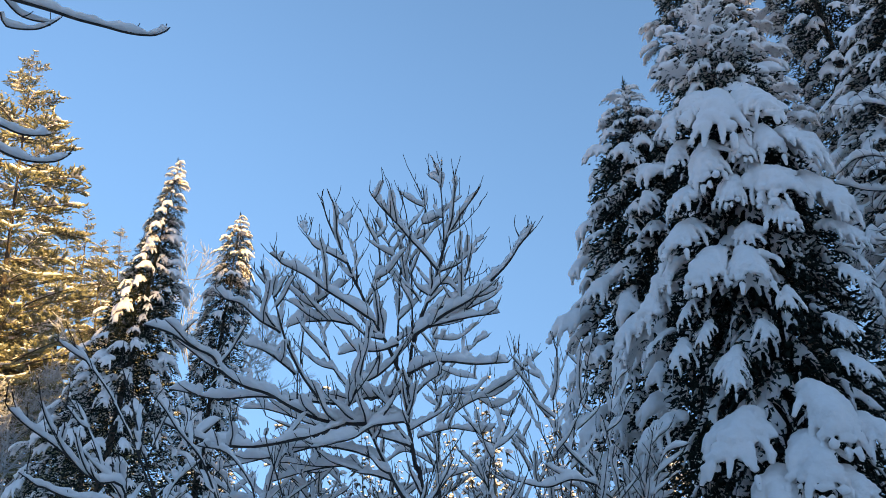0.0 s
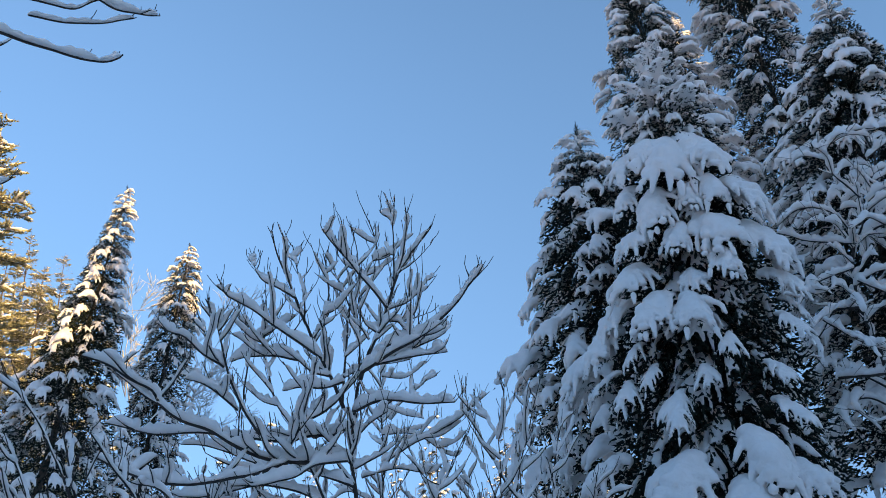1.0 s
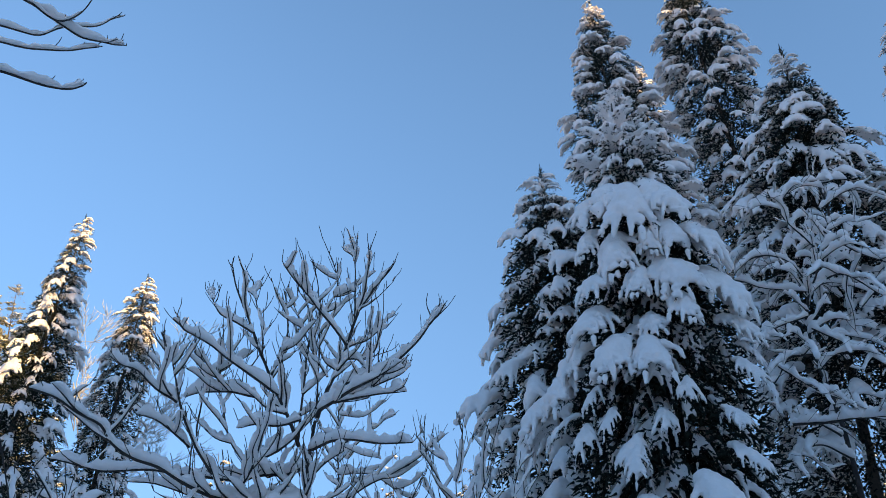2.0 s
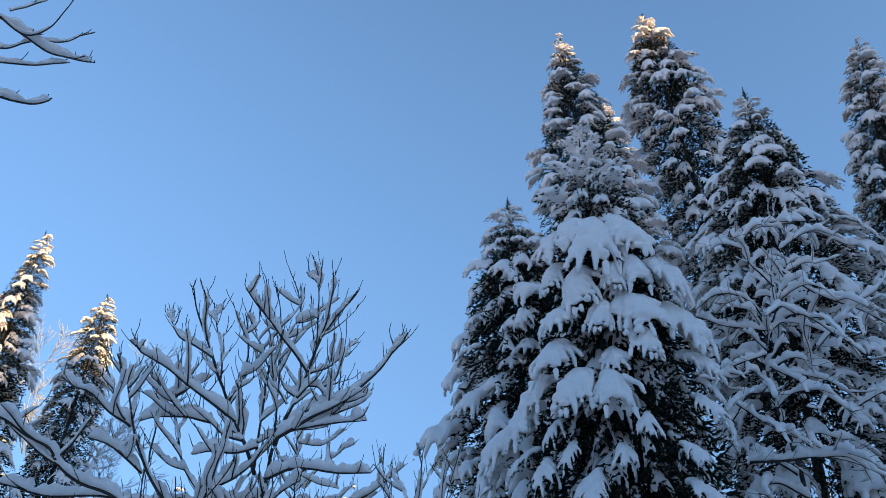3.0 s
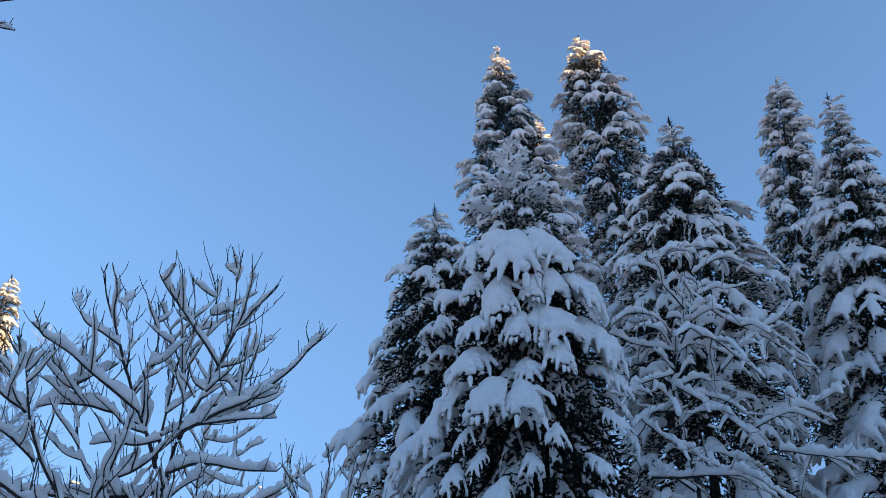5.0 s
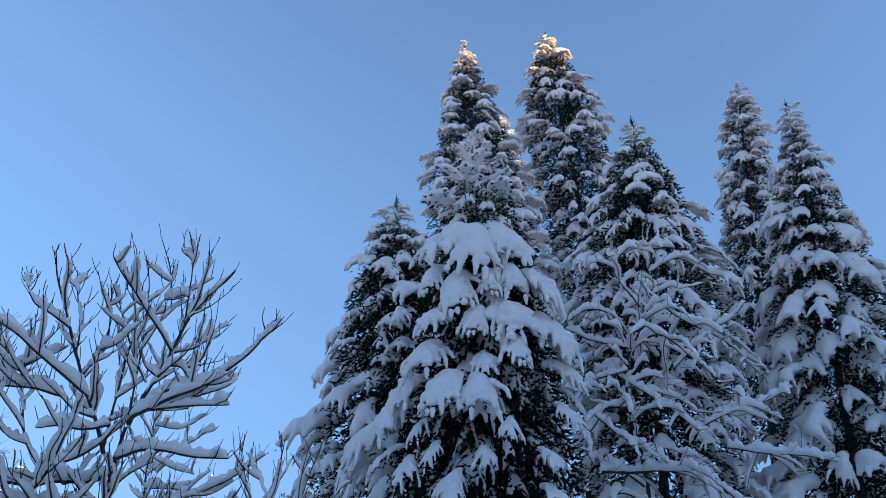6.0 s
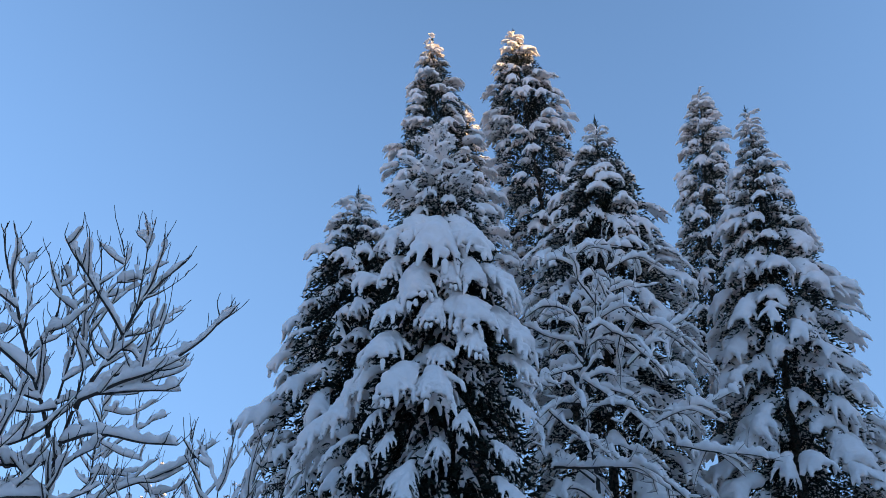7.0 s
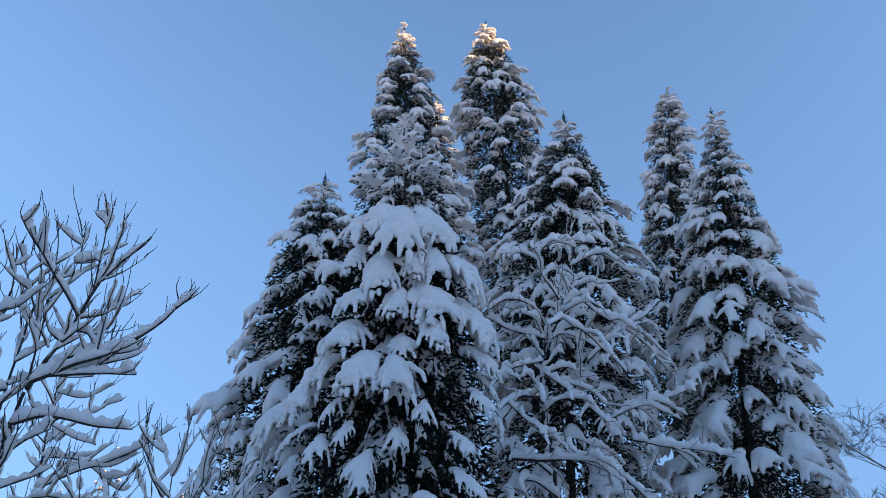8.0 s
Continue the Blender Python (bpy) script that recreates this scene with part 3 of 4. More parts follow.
grow(0.012, (-0.52, -0.10, 3.66), (-0.65, -0.05, 3.76), (-0.77, 0.00, 3.85), (-0.85, 0.05, 3.98), (-0.91, 0.10, 4.12))
grow(0.014, (-0.31, -0.05, 3.18), (-0.49, -0.10, 3.31), (-0.69, -0.15, 3.44), (-0.82, -0.20, 3.54), (-0.94, -0.25, 3.60), (-1.00, -0.30, 3.63), (-1.04, -0.35, 3.69))
grow(0.011, (-0.37, -0.05, 3.32), (-0.31, 0.02, 3.52), (-0.27, 0.10, 3.73), (-0.29, 0.17, 3.99), (-0.32, 0.25, 4.16))
grow(0.010, (-0.44, -0.10, 3.49), (-0.45, 0.00, 3.72), (-0.50, 0.10, 3.91), (-0.57, 0.20, 4.23))
grow(0.013, (-0.16, 0.00, 2.82), (-0.13, 0.05, 3.18), (-0.11, 0.10, 3.52), (-0.07, 0.15, 3.74), (0.04, 0.20, 3.96), (0.13, 0.25, 4.22), (0.02, 0.30, 4.61))
grow(0.013, (0.20, 0.05, 3.60), (0.08, -0.01, 3.75), (-0.06, -0.07, 3.92), (-0.18, -0.13, 4.05), (-0.25, -0.19, 4.13), (-0.31, -0.25, 4.20))
grow(0.010, (0.05, 0.05, 3.35), (-0.08, 0.11, 3.61), (-0.18, 0.17, 3.87), (-0.25, 0.24, 4.05), (-0.30, 0.30, 4.18))
grow(0.010, (-0.03, 0.05, 3.10), (-0.01, 0.06, 3.46), (-0.02, 0.08, 3.84), (-0.03, 0.09, 4.12), (-0.07, 0.10, 4.34))
grow(0.011, (0.24, 0.08, 3.72), (0.27, 0.12, 3.92), (0.27, 0.16, 4.25), (0.26, 0.20, 4.62))
grow(0.010, (0.28, 0.08, 3.87), (0.34, -0.01, 4.06), (0.37, -0.11, 4.19), (0.38, -0.20, 4.33))
grow(0.011, (0.21, 0.05, 3.59), (0.37, 0.11, 3.67), (0.48, 0.17, 3.79), (0.56, 0.24, 3.91), (0.62, 0.30, 3.96))
grow(0.010, (0.16, 0.05, 3.49), (0.33, -0.01, 3.49), (0.42, -0.07, 3.53), (0.45, -0.14, 3.65), (0.47, -0.20, 3.75))
grow(0.012, (0.07, 0.00, 3.19), (0.27, -0.07, 3.30), (0.52, -0.13, 3.32), (0.63, -0.20, 3.35))
grow(0.024, (-0.11, 0.00, 2.46), (-0.36, -0.05, 2.43), (-0.55, -0.10, 2.42), (-0.71, -0.15, 2.45), (-0.91, -0.20, 2.54), (-1.09, -0.25, 2.64), (-1.26, -0.30, 2.70), (-1.39, -0.35, 2.80), (-1.45, -0.40, 2.90), (-1.60, -0.45, 2.97), (-1.73, -0.50, 3.06), (-1.90, -0.55, 3.12))
grow(0.018, (-0.09, 0.00, 2.67), (-0.22, 0.03, 2.62), (-0.39, 0.06, 2.62), (-0.61, 0.08, 2.59), (-0.83, 0.11, 2.63), (-1.07, 0.14, 2.67), (-1.31, 0.17, 2.70), (-1.58, 0.19, 2.71), (-1.79, 0.22, 2.77), (-1.95, 0.25, 2.81))
grow(0.022, (-0.55, -0.10, 2.41), (-0.66, -0.20, 2.36), (-0.79, -0.30, 2.31), (-0.97, -0.40, 2.27), (-1.20, -0.50, 2.25), (-1.37, -0.60, 2.27), (-1.54, -0.70, 2.34), (-1.67, -0.80, 2.41))
grow(0.016, (-0.74, -0.10, 2.61), (-0.88, -0.15, 2.83), (-0.97, -0.20, 3.03), (-1.02, -0.25, 3.25), (-1.08, -0.30, 3.45), (-1.14, -0.35, 3.58))
grow(0.012, (-1.01, -0.20, 3.10), (-1.15, -0.28, 3.18), (-1.26, -0.35, 3.29), (-1.34, -0.42, 3.31), (-1.38, -0.50, 3.31))
grow(0.008, (-1.03, -0.30, 3.12), (-1.10, -0.35, 3.24), (-1.15, -0.40, 3.39))
grow(0.012, (-0.51, -0.10, 2.66), (-0.63, -0.04, 2.84), (-0.72, 0.02, 3.10), (-0.77, 0.08, 3.29), (-0.76, 0.14, 3.57), (-0.78, 0.20, 3.81))
grow(0.011, (-0.58, -0.10, 2.45), (-0.48, -0.23, 2.59), (-0.40, -0.35, 2.77), (-0.35, -0.47, 2.93), (-0.31, -0.60, 3.04))
grow(0.018, (-0.58, -0.10, 2.45), (-0.48, -0.05, 2.67), (-0.28, 0.00, 2.79), (-0.11, 0.05, 2.97), (0.02, 0.10, 3.14))
grow(0.022, (-0.07, 0.10, 1.80), (-0.19, 0.05, 1.93), (-0.30, 0.00, 2.18), (-0.42, -0.05, 2.41), (-0.55, -0.10, 2.42))
grow(0.014, (-0.07, 0.00, 2.23), (-0.24, 0.03, 2.31), (-0.40, 0.07, 2.37), (-0.53, 0.10, 2.42))
grow(0.013, (-0.09, 0.00, 2.42), (-0.23, -0.06, 2.41), (-0.35, -0.12, 2.39), (-0.48, -0.18, 2.30), (-0.63, -0.24, 2.27), (-0.77, -0.30, 2.24))
grow(0.012, (-0.47, -0.05, 3.17), (-0.68, 0.07, 3.24), (-0.87, 0.18, 3.28), (-1.04, 0.30, 3.27))
grow(0.012, (-0.14, 0.00, 3.01), (-0.31, -0.07, 2.95), (-0.47, -0.13, 2.95), (-0.58, -0.20, 2.91))
grow(0.010, (-0.87, -0.10, 2.88), (-0.88, 0.03, 3.15), (-0.89, 0.17, 3.36), (-0.95, 0.30, 3.65))
grow(0.011, (-0.92, -0.05, 2.81), (-1.02, -0.13, 2.90), (-1.14, -0.22, 2.97), (-1.26, -0.30, 3.00))
grow(0.012, (-0.31, 0.10, 2.16), (-0.51, 0.18, 2.24), (-0.78, 0.26, 2.30), (-1.00, 0.34, 2.28), (-1.28, 0.42, 2.25), (-1.57, 0.50, 2.22))
grow(0.012, (-0.19, 0.10, 2.00), (-0.42, 0.20, 2.08), (-0.62, 0.30, 2.16), (-0.90, 0.40, 2.14), (-1.23, 0.50, 2.08))
grow(0.010, (-0.70, 0.10, 2.41), (-0.91, 0.23, 2.50), (-1.21, 0.37, 2.63), (-1.45, 0.50, 2.68))
grow(0.009, (-0.09, 0.00, 2.55), (0.04, -0.15, 2.65), (0.17, -0.30, 2.71))
grow = bare_tree("bowed_tree", "leafless tree with arching branches coated in snow", (6.01, 9.29), 102, wide=0.055, high=0.13, subs=4.2, sub_long=0.9, twigs=7.0, rise=0.5, arch=-1.2)
grow(0.045, (0.00, 0.00, 2.98), (-0.04, 0.03, 3.95), (-0.13, 0.07, 4.52), (-0.05, 0.10, 5.19), (0.21, 0.13, 5.71), (0.51, 0.17, 6.44), (0.46, 0.20, 6.93))
grow(0.026, (-0.07, 0.00, 4.46), (-0.41, -0.12, 4.45), (-0.65, -0.25, 4.14), (-0.95, -0.38, 3.81), (-1.21, -0.50, 3.50))
grow(0.018, (-0.56, -0.30, 4.32), (-0.19, -0.43, 3.93), (0.16, -0.57, 3.67), (0.31, -0.70, 3.55))
grow(0.020, (-0.05, 0.00, 3.41), (-0.37, -0.25, 3.64), (-0.54, -0.50, 3.52))
grow(0.028, (-0.54, -0.50, 3.54), (-0.07, -0.57, 3.49), (0.43, -0.65, 3.47), (0.86, -0.73, 3.22), (1.18, -0.80, 2.85))
grow(0.020, (0.04, 0.00, 5.32), (0.43, -0.10, 5.44), (0.79, -0.20, 5.05), (1.07, -0.30, 4.67))
grow(0.015, (-0.08, 0.00, 4.99), (-0.55, -0.20, 4.82), (-0.86, -0.40, 4.46))
grow(0.016, (0.01, 0.00, 5.45), (-0.15, -0.10, 5.77), (-0.51, -0.20, 5.89), (-0.82, -0.30, 5.69))
grow(0.014, (-0.02, 0.00, 5.32), (-0.54, 0.05, 5.52), (-0.89, 0.10, 5.74))
grow(0.016, (0.22, 0.00, 5.93), (-0.08, -0.07, 6.46), (0.06, -0.15, 6.74), (0.36, -0.22, 6.78), (0.81, -0.30, 6.65))
grow(0.016, (-0.07, 0.00, 4.82), (0.36, -0.10, 4.45), (0.64, -0.20, 4.14), (0.76, -0.30, 3.99))
grow(0.012, (0.56, 0.10, 4.99), (1.09, 0.17, 5.50), (1.44, 0.23, 5.68), (1.68, 0.30, 5.94))
grow(0.012, (0.84, 0.00, 4.15), (1.28, 0.07, 4.34), (1.68, 0.13, 4.45), (2.09, 0.20, 4.63))
grow(0.014, (1.05, -0.20, 3.79), (1.47, -0.30, 3.68), (1.87, -0.40, 3.60), (2.25, -0.50, 3.48))
grow(0.018, (0.01, 0.00, 3.12), (-0.31, -0.20, 3.31), (-0.60, -0.40, 3.15), (-0.81, -0.60, 2.85))
grow(0.012, (0.43, 0.10, 6.50), (0.87, 0.25, 6.73), (1.28, 0.40, 6.49))
grow(0.015, (0.32, 0.10, 6.23), (0.71, 0.13, 5.77), (1.31, 0.17, 5.32), (1.69, 0.20, 4.81))
grow = bare_tree("overhanging_tree", "leafless tree reaching snow-lined branches overhead", (-2.39, 3.46), 103, wide=0.035, high=0.055, subs=0.5, sub_long=0.2, twigs=5.0)
grow(0.070, (0.16, 0.00, 1.20), (-0.09, 0.00, 2.84), (-0.26, 0.00, 4.33), (-0.33, 0.00, 5.42))
grow(0.018, (-0.28, 0.00, 4.46), (-0.00, 0.03, 4.52), (0.27, 0.07, 4.54), (0.55, 0.10, 4.55), (0.77, 0.13, 4.56), (0.93, 0.17, 4.62), (1.05, 0.20, 4.74))
grow(0.006, (0.11, 0.10, 4.57), (0.23, 0.17, 4.51), (0.38, 0.23, 4.56), (0.47, 0.30, 4.71))
grow(0.012, (-0.21, 0.00, 3.81), (0.04, 0.07, 3.79), (0.20, 0.15, 3.80), (0.32, 0.22, 3.81), (0.46, 0.30, 3.88))
grow(0.012, (-0.20, 0.00, 3.72), (0.05, 0.02, 3.68), (0.21, 0.04, 3.60), (0.35, 0.06, 3.58), (0.47, 0.08, 3.61), (0.55, 0.10, 3.69))
grow(0.006, (0.12, 0.10, 4.46), (0.16, 0.13, 4.40), (0.30, 0.17, 4.45), (0.42, 0.20, 4.58))
grow(0.014, (-0.07, 0.00, 5.00), (0.35, 0.05, 5.07), (0.66, 0.10, 5.09), (0.82, 0.15, 5.06), (0.99, 0.20, 5.06), (1.17, 0.25, 5.13), (1.28, 0.30, 5.21))
grow(0.008, (0.65, 0.10, 5.09), (0.81, 0.10, 5.03), (0.93, 0.10, 5.18), (1.00, 0.10, 5.36), (1.03, 0.10, 5.49))
grow(0.007, (0.47, 0.10, 4.84), (0.71, 0.15, 4.91), (0.85, 0.20, 5.07), (1.05, 0.25, 5.22), (1.19, 0.30, 5.40))
grow(0.007, (0.49, 0.10, 4.73), (0.73, 0.17, 4.82), (0.92, 0.23, 4.95), (1.13, 0.30, 5.13))
grow(0.006, (0.70, 0.10, 5.16), (0.80, 0.20, 5.33), (0.92, 0.30, 5.54))
grow = bare_tree("sapling", "slender leafless sapling with snow on level branches", (-0.19, 9.0), 104, wide=0.045, high=0.09, subs=4.0, sub_long=0.5)
grow(0.020, (-0.02, 0.00, 1.71), (0.01, 0.00, 2.85), (0.01, 0.00, 3.49), (0.02, 0.00, 4.16))
grow(0.012, (-0.22, -0.20, 2.62), (0.15, -0.23, 2.69), (0.52, -0.27, 2.63), (0.64, -0.30, 2.71))
grow(0.014, (0.00, 0.00, 2.79), (0.36, -0.10, 2.97), (0.82, -0.20, 3.18), (1.21, -0.30, 3.47))
grow(0.008, (0.02, 0.00, 3.10), (-0.19, 0.10, 3.39), (-0.15, 0.20, 3.61))
grow(0.009, (0.01, 0.00, 3.23), (0.20, 0.07, 3.43), (0.49, 0.13, 3.69), (0.67, 0.20, 3.80))
grow(0.009, (0.00, 0.00, 3.10), (0.38, 0.10, 3.10), (0.82, 0.20, 2.86), (0.98, 0.30, 3.09))
grow(0.007, (0.01, 0.00, 3.43), (0.26, -0.10, 3.29), (0.47, -0.20, 3.22))
grow(0.007, (0.02, 0.00, 3.76), (0.29, 0.10, 3.76), (0.58, 0.20, 3.98))
grow(0.009, (0.01, 0.00, 2.30), (-0.36, 0.10, 2.51), (-0.62, 0.20, 2.41))
grow(0.009, (-0.00, 0.00, 2.18), (0.43, -0.10, 2.26), (0.72, -0.20, 2.06))
grow = bare_tree("shrub", "leafless shrub of thin stems with snow in the forks", (0.94, 6.43), 105, wide=0.04, high=0.08, subs=4.0, sub_long=0.4, category="shrub")
grow(0.010, (-0.64, -0.60, 1.65), (-0.63, -0.57, 2.04), (-0.50, -0.53, 2.30), (-0.38, -0.50, 2.54))
grow(0.010, (-0.13, 0.00, 1.54), (-0.01, 0.00, 2.25), (0.11, 0.00, 2.64), (0.26, 0.00, 3.10))
grow(0.011, (0.10, 0.00, 1.53), (0.13, 0.05, 1.94), (0.29, 0.10, 2.37), (0.38, 0.15, 2.69), (0.52, 0.20, 2.82))
grow(0.011, (0.13, 0.00, 1.94), (-0.08, -0.05, 2.21), (-0.22, -0.10, 2.52), (-0.33, -0.15, 2.72), (-0.40, -0.20, 2.81))
grow(0.008, (-0.14, -0.10, 1.62), (-0.14, -0.13, 2.16), (-0.12, -0.17, 2.63), (-0.05, -0.20, 3.01))
grow(0.008, (-0.15, -0.10, 1.95), (-0.21, -0.03, 2.22), (-0.32, 0.03, 2.46), (-0.41, 0.10, 2.59))
grow(0.007, (-0.15, -0.10, 2.34), (-0.30, 0.00, 2.68), (-0.39, 0.10, 2.99))
grow(0.006, (-0.14, -0.10, 2.60), (-0.24, 0.05, 2.82), (-0.35, 0.20, 3.01))
grow(0.006, (0.03, 0.00, 2.33), (0.23, 0.05, 2.50), (0.21, 0.10, 2.69))
grow(0.010, (0.13, 0.00, 1.90), (-0.06, -0.10, 1.95), (-0.28, -0.20, 1.91), (-0.60, -0.30, 2.01))
grow = bare_tree("shrub", "leafless shrub with dark thin stems and snow ridges", (-1.85, 4.65), 106, wide=0.028, high=0.055, subs=3.0, sub_long=0.32, category="shrub")
grow(0.012, (0.00, 0.00, 1.77), (-0.19, -0.05, 2.01), (-0.37, -0.10, 2.16), (-0.56, -0.15, 2.30), (-0.66, -0.20, 2.41))
grow(0.010, (0.18, 0.00, 1.76), (0.00, 0.03, 2.20), (-0.17, 0.07, 2.53), (-0.39, 0.10, 2.83))
grow(0.008, (0.19, 0.10, 1.76), (0.06, 0.10, 2.14), (-0.04, 0.10, 2.51), (-0.11, 0.10, 2.71))
grow(0.006, (0.08, 0.10, 2.13), (0.14, 0.05, 2.30), (0.18, 0.00, 2.39))
grow(0.009, (0.52, 0.00, 1.74), (0.38, -0.03, 2.09), (0.21, -0.07, 2.30), (0.08, -0.10, 2.47))
grow(0.010, (-0.09, -0.20, 1.88), (-0.31, -0.25, 1.91), (-0.48, -0.30, 2.00))
grow(0.007, (-0.13, 0.00, 1.98), (-0.20, 0.07, 2.18), (-0.29, 0.13, 2.38), (-0.39, 0.20, 2.52))
grow(0.007, (0.95, 0.20, 1.72), (0.85, 0.20, 2.00), (0.77, 0.20, 2.31))
grow(0.009, (0.75, 0.20, 1.73), (0.68, 0.23, 2.00), (0.54, 0.27, 2.18), (0.37, 0.30, 2.23))


def thicket_shrub(x, y, height, spread, stems, seed):
    """A low leafless shrub of arching stems, each bowed under its ridge of snow."""
    rng = random.Random(seed)
    grow = bare_tree("shrub", "low leafless shrub, arching stems thick with snow", (x, y), seed, wide=0.040, high=0.075, subs=6.0, sub_long=0.40, twigs=6.0, rise=0.7, arch=0.3,
                     group="snowy shrubs", step=0.05, category="shrub")
    for k in range(stems):
        a, out, h = k * 2.4 + rng.uniform(-0.4, 0.4), spread * rng.uniform(0.5, 1.1), height * rng.uniform(0.75, 1.05)
        c, d = math.cos(a), math.sin(a)
        grow(rng.uniform(0.010, 0.015), (0.05 * c, 0.05 * d, -0.05), (0.22 * out * c, 0.22 * out * d, 0.5 * h), (0.55 * out * c, 0.55 * out * d, 0.86 * h), (out * c, out * d, h * rng.uniform(0.9, 1.05)))


for n, (x, y, height, spread) in enumerate(((-2.55, 6.3, 2.25, 0.9), (-1.75, 6.9, 2.35, 1.0), (-1.15, 7.3, 2.45, 1.0), (-0.55, 7.2, 2.30, 0.9), (0.45, 7.6, 2.35, 0.9),
                                            (1.45, 7.3, 2.45, 0.7), (-3.3, 7.0, 2.2, 0.9), (0.95, 8.2, 2.5, 0.8), (-2.0, 8.6, 2.6, 1.1), (-0.9, 9.2, 2.6, 1.1))):
    thicket_shrub(x, y, height, spread, 8, 120 + n)


# ---- fine frosted trees in the distance ----
def frosted_tree(name, label, base, height, spread, seed, mat, levels=5, fine=0.009):
    rng = random.Random(seed)
    tree = tagged(new(name), label, "tree")
    tree.matrix_basis = Matrix.Translation((base[0], base[1], 0))
    V, F = [], []

    def grow(p, way, long, r, level):
        end = p + way * long
        mid = p + way * long * 0.5 + np.array([rng.uniform(-.06, .06) * long for _ in range(3)])
        tube(V, F, [p, mid, end], r, r * 0.6, 5 if level < 2 else 3)
        if level >= levels:
            return
        for _ in range(4 if level < 3 else 5):
            q = p + (end - p) * rng.uniform(0.35, 1.0)
            turn = np.array((rng.gauss(0, 1), rng.gauss(0, 1), rng.gauss(0.25, 0.6))) * spread
            w = way + turn
            grow(q, w / np.linalg.norm(w), long * rng.uniform(0.42, 0.68), max(r * 0.5, fine), level + 1)

    grow(np.array((0.0, 0, -0.1)), np.array((0.0, 0, 1.0)), height * 0.5, height * 0.006, 0)
    part("crown", mesh_of("crown", V, F, (mat,)), tree)
    return tree


frosted_tree("frosted_tree", "leafless tree with fine frost-covered twigs", (-8.44, 25.65), 11.6, 0.6, 4, FROSTED)
for n, (x, y, height) in enumerate(((-11.6, 20.4, 8.6), (-13.8, 21.5, 9.6), (-12.7, 19.8, 8.0), (-11.3, 22.4, 8.4))):
    frosted_tree("frosted_tree", "dense frosted tree catching golden sunlight", (x, y), height, 0.8, 15 + n, FROSTED, fine=0.013)
frosted_tree("leafless_tree", "leafless tree with a fine rounded crown of twigs", (24.6, 18.0), 12.8, 0.85, 7, GREY_TWIGS, fine=0.009)
frosted_tree("leafless_tree", "leafless tree with a fine rounded crown of twigs", (27.8, 18.6), 13.0, 0.85, 8, GREY_TWIGS, fine=0.009)


# ---- ground, far woods and the added light blockers behind ----
def ground():
    V, F = [(0, 0, 0)], []
    rings, seg = [1.5 * 1.32 ** k for k in range(26)], 72
    for r in rings:
        for k in range(seg):
            a = 2 * math.pi * k / seg
            x, y = r * math.cos(a), r * math.sin(a)
            V.append((x, y, 0.10 * noise.noise((x * 0.35, y * 0.35, 0)) * min(1, 40 / r)))
    for k in range(seg):
        F.append((0, 1 + k, 1 + (k + 1) % seg))
    for i in range(len(rings) - 1):
        for k in range(seg):
            a, b = 1 + i * seg + k, 1 + i * seg + (k + 1) % seg
            F.append((a, a + seg, b + seg, b))
    tagged(new("ground", mesh_of("ground", V, F, (SNOW,))), "deep fresh snow on the ground", "ground", kind="structure")


def woods(name, label, spots, seed, needles):
    """Many small conifers, trunk, drooping twigs and lumps of snow, in one mesh. spots: (x, y, height)."""
    rng = random.Random(seed)
    V, F, I = [], [], []
    bm = bmesh.new()
    bmesh.ops.create_icosphere(bm, subdivisions=1, radius=1.0)
    ball = [(v.co.x, v.co.y, v.co.z * 0.6) for v in bm.verts]
    ball_faces = [tuple(v.index for v in f.verts) for f in bm.faces]
    bm.free()
    for x, y, h in spots:
        tube(V, F, [(x, y, -0.2), (x, y, h)], 0.09, 0.01, 4)
        I += [0] * (len(F) - len(I))
        for j in range(50):
            u = ((j + rng.random()) / 50) ** 0.7
            z = h * (1 - 0.9 * u)
            r = h * 0.17 * u * rng.uniform(0.5, 1.05) + 0.06
            a = j * 2.4 + rng.uniform(-0.4, 0.4)
            size = rng.uniform(0.45, 0.85) * (0.5 + 0.6 * u)
            c = np.array((x + r * math.cos(a), y + r * math.sin(a), z))
            for q in range(8):
                f = a + rng.gauss(0, 0.9)
                tip = c + size * rng.uniform(0.5, 1.05) * np.array((math.cos(f), math.sin(f), rng.uniform(-1.0, -0.1)))
                wide = 0.13 * size
                s = len(V)
                V += [tuple(c + wide * np.array(d)) for d in ((1, 0, 0), (-0.5, 0.87, 0.3), (-0.5, -0.87, 0.3))] + [tuple(tip)]
                F += [(s, s + 1, s + 3), (s + 1, s + 2, s + 3), (s + 2, s, s + 3)]
                I += [0] * 3
            for q in range(rng.choice((1, 2, 2, 3))):
                s, w = len(V), size * rng.uniform(0.16, 0.34)
                f, out = a + rng.gauss(0, 0.6), rng.uniform(0.1, 0.7) * size
                top = c + np.array((out * math.cos(f), out * math.sin(f), 0.18 * size - 0.35 * out))
                V += [tuple(top + w * rng.uniform(0.75, 1.2) * np.array(d)) for d in ball]
                F += [(s + i, s + j, s + k) for i, j, k in ball_faces]
                I += [1] * len(ball_faces)
    tagged(new(name, mesh_of(name, V, F, (needles, SNOW), I, smooth=True)), label, "woods", kind="stuff")


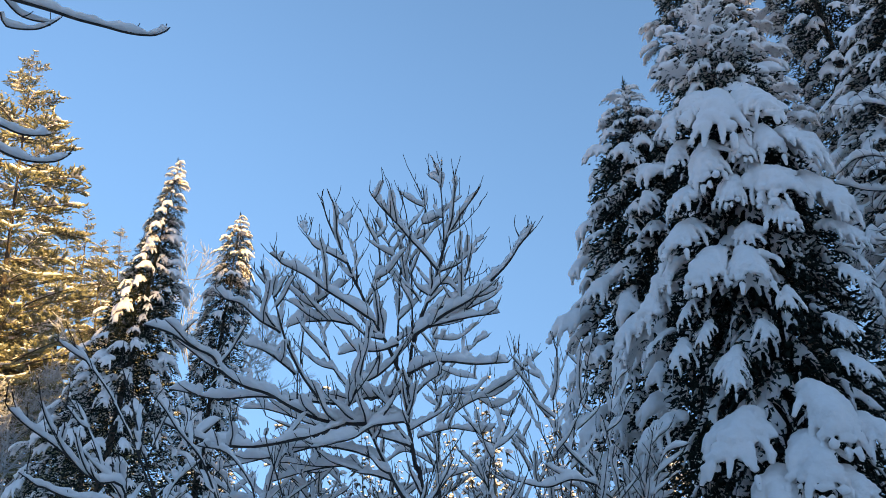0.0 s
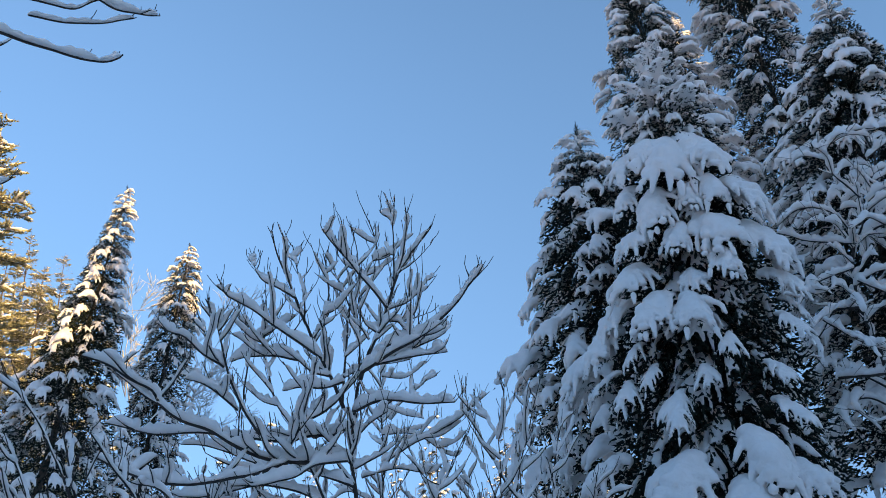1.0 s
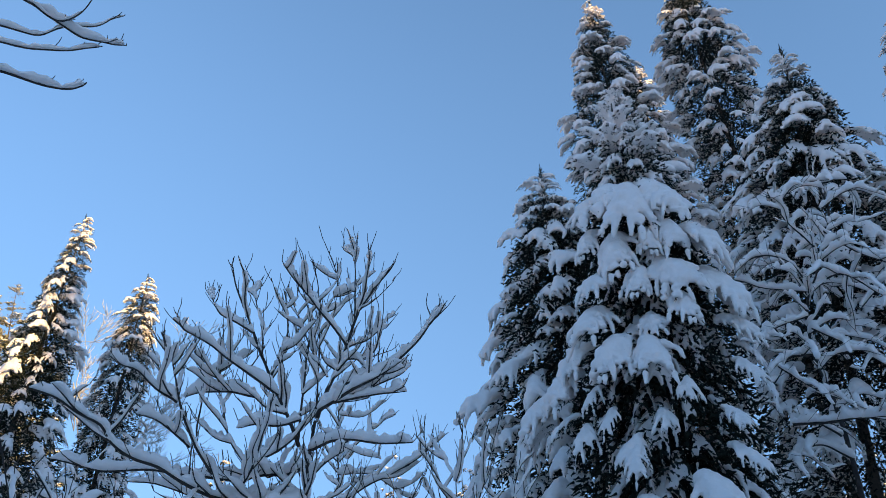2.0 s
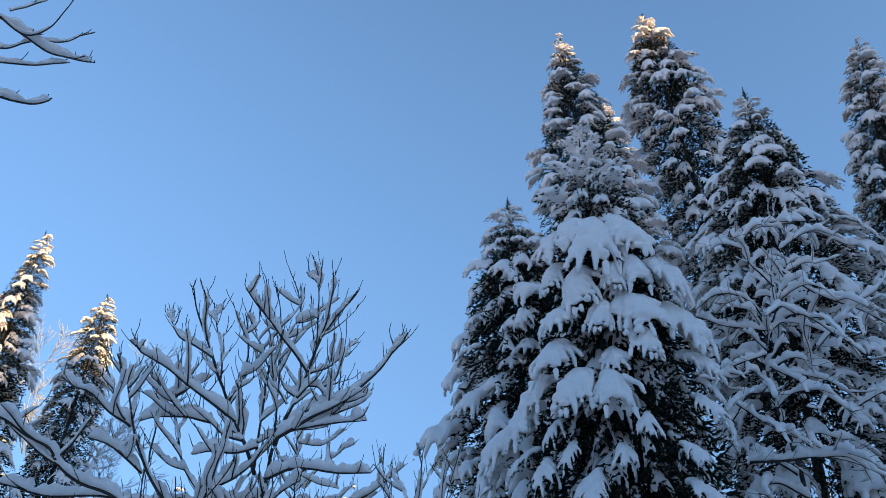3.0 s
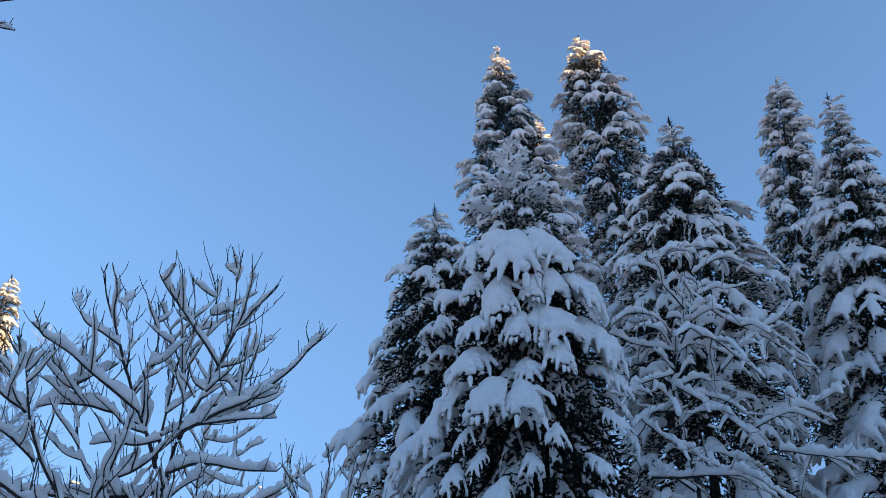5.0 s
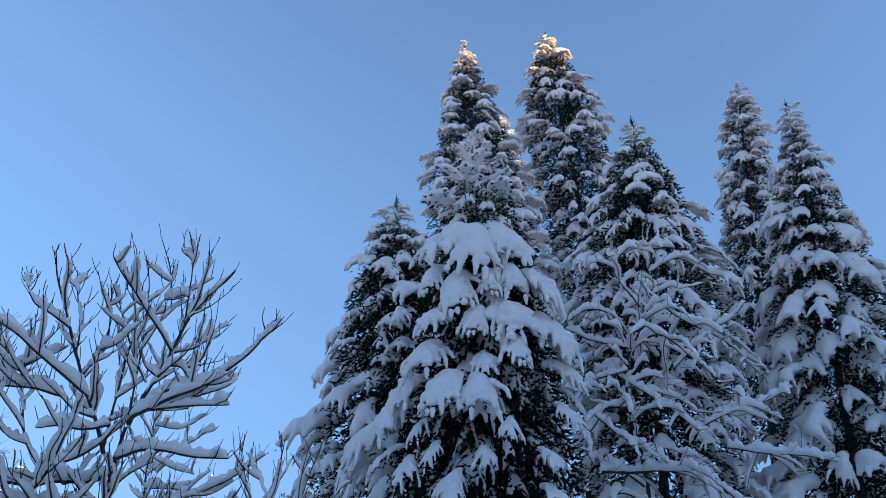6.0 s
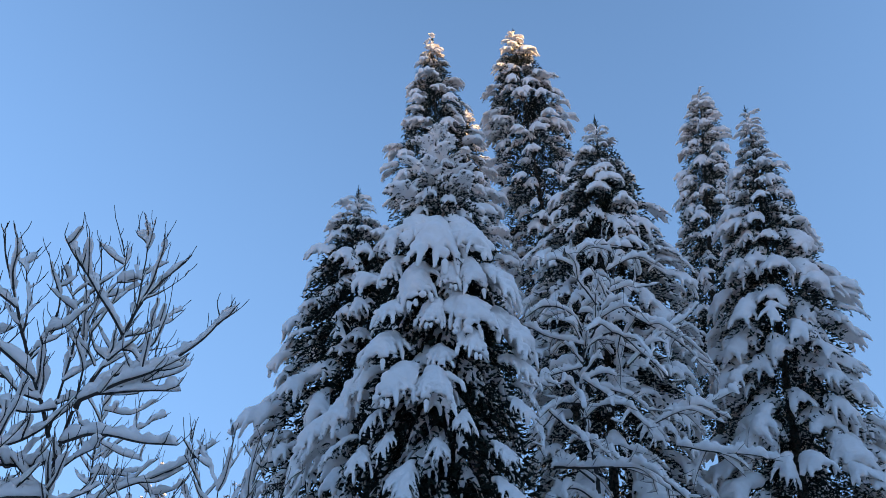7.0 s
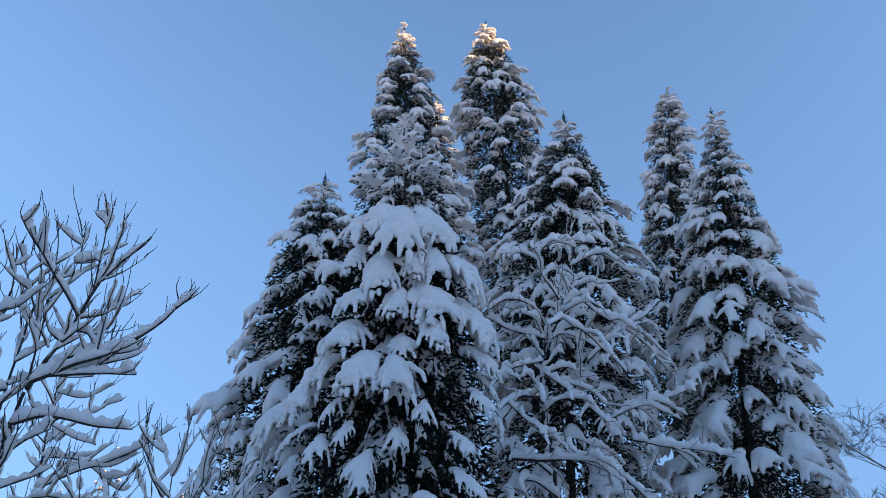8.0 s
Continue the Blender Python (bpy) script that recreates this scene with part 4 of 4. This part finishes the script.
def far_woods():
    rng = random.Random(5)
    spots = []
    for k in range(85):
        az, dist = radians(-44 + 70 * rng.random() ** 1.3 + (44 if k % 5 == 0 else 0)), rng.uniform(40, 85)
        spots.append((math.sin(az) * dist, math.cos(az) * dist, rng.uniform(6, 9.5) * (1 + dist / 200)))
    woods("far_woods", "distant snowy conifer woods beyond the clearing", spots, 6, WOODS)


def woods_behind():
    """Added conifers round the back of the clearing, out of view, to cut low sky light on the snow."""
    rng = random.Random(9)
    spots = []
    for k in range(40):
        az, dist = radians(78 + 214 * (k + rng.random()) / 40), rng.choice((8.0, 11.0, 14.0)) + rng.uniform(-1, 1)
        spots.append((math.sin(az) * dist, math.cos(az) * dist, rng.uniform(5.0, 7.0)))
    woods("woods_behind", "added conifers out of view that block low sky light", spots, 10, NEEDLES)


def sun_blocker_ridge():
    """An added slope behind the camera, never in view, which keeps the low sun off the clearing."""
    rng = random.Random(8)
    V, F = [], []
    s, e = Vector((TO_SUN.x, TO_SUN.y, 0)).normalized(), TO_SUN.z
    side = Vector((-s.y, s.x, 0))
    far, n = 50.0, 260
    for i in range(n):
        # crest height follows the wanted shadow line, so chosen tree tips stay sunlit
        p = -7 + 43 * i / (n - 1)
        k = min(1.0, max(0.0, (p - 11.5) / 2.0))
        top = 10.5 + 2.9 * min(1.0, max(0.0, (p - 6.9) / 0.4)) + 2.9 * k * k * (3 - 2 * k) + 0.6 * min(1.0, max(0.0, (p - 18.0) / 1.5))
        top += far * e + 0.5 * noise.noise((p * 0.5, 3, 0)) + 0.35 * abs(math.sin(p * 1.4)) - 0.2
        for dist, z in ((far - 14, -0.3), (far - 3, top * 0.6), (far, top), (far + 6, top * 0.6), (far + 20, -0.3)):
            q = s * dist + side * p
            V.append((q.x, q.y, z + 0.0))
    for i in range(n - 1):
        for k in range(4):
            a = i * 5 + k
            F.append((a, a + 1, a + 6, a + 5))
    tagged(new("sun_blocker_ridge", mesh_of("sun_blocker_ridge", V, F, (WOODS,))), "added ridge out of view, shaped to keep the sun off the clearing", "ridge", kind="structure")


ground()
far_woods()
woods_behind()
sun_blocker_ridge()
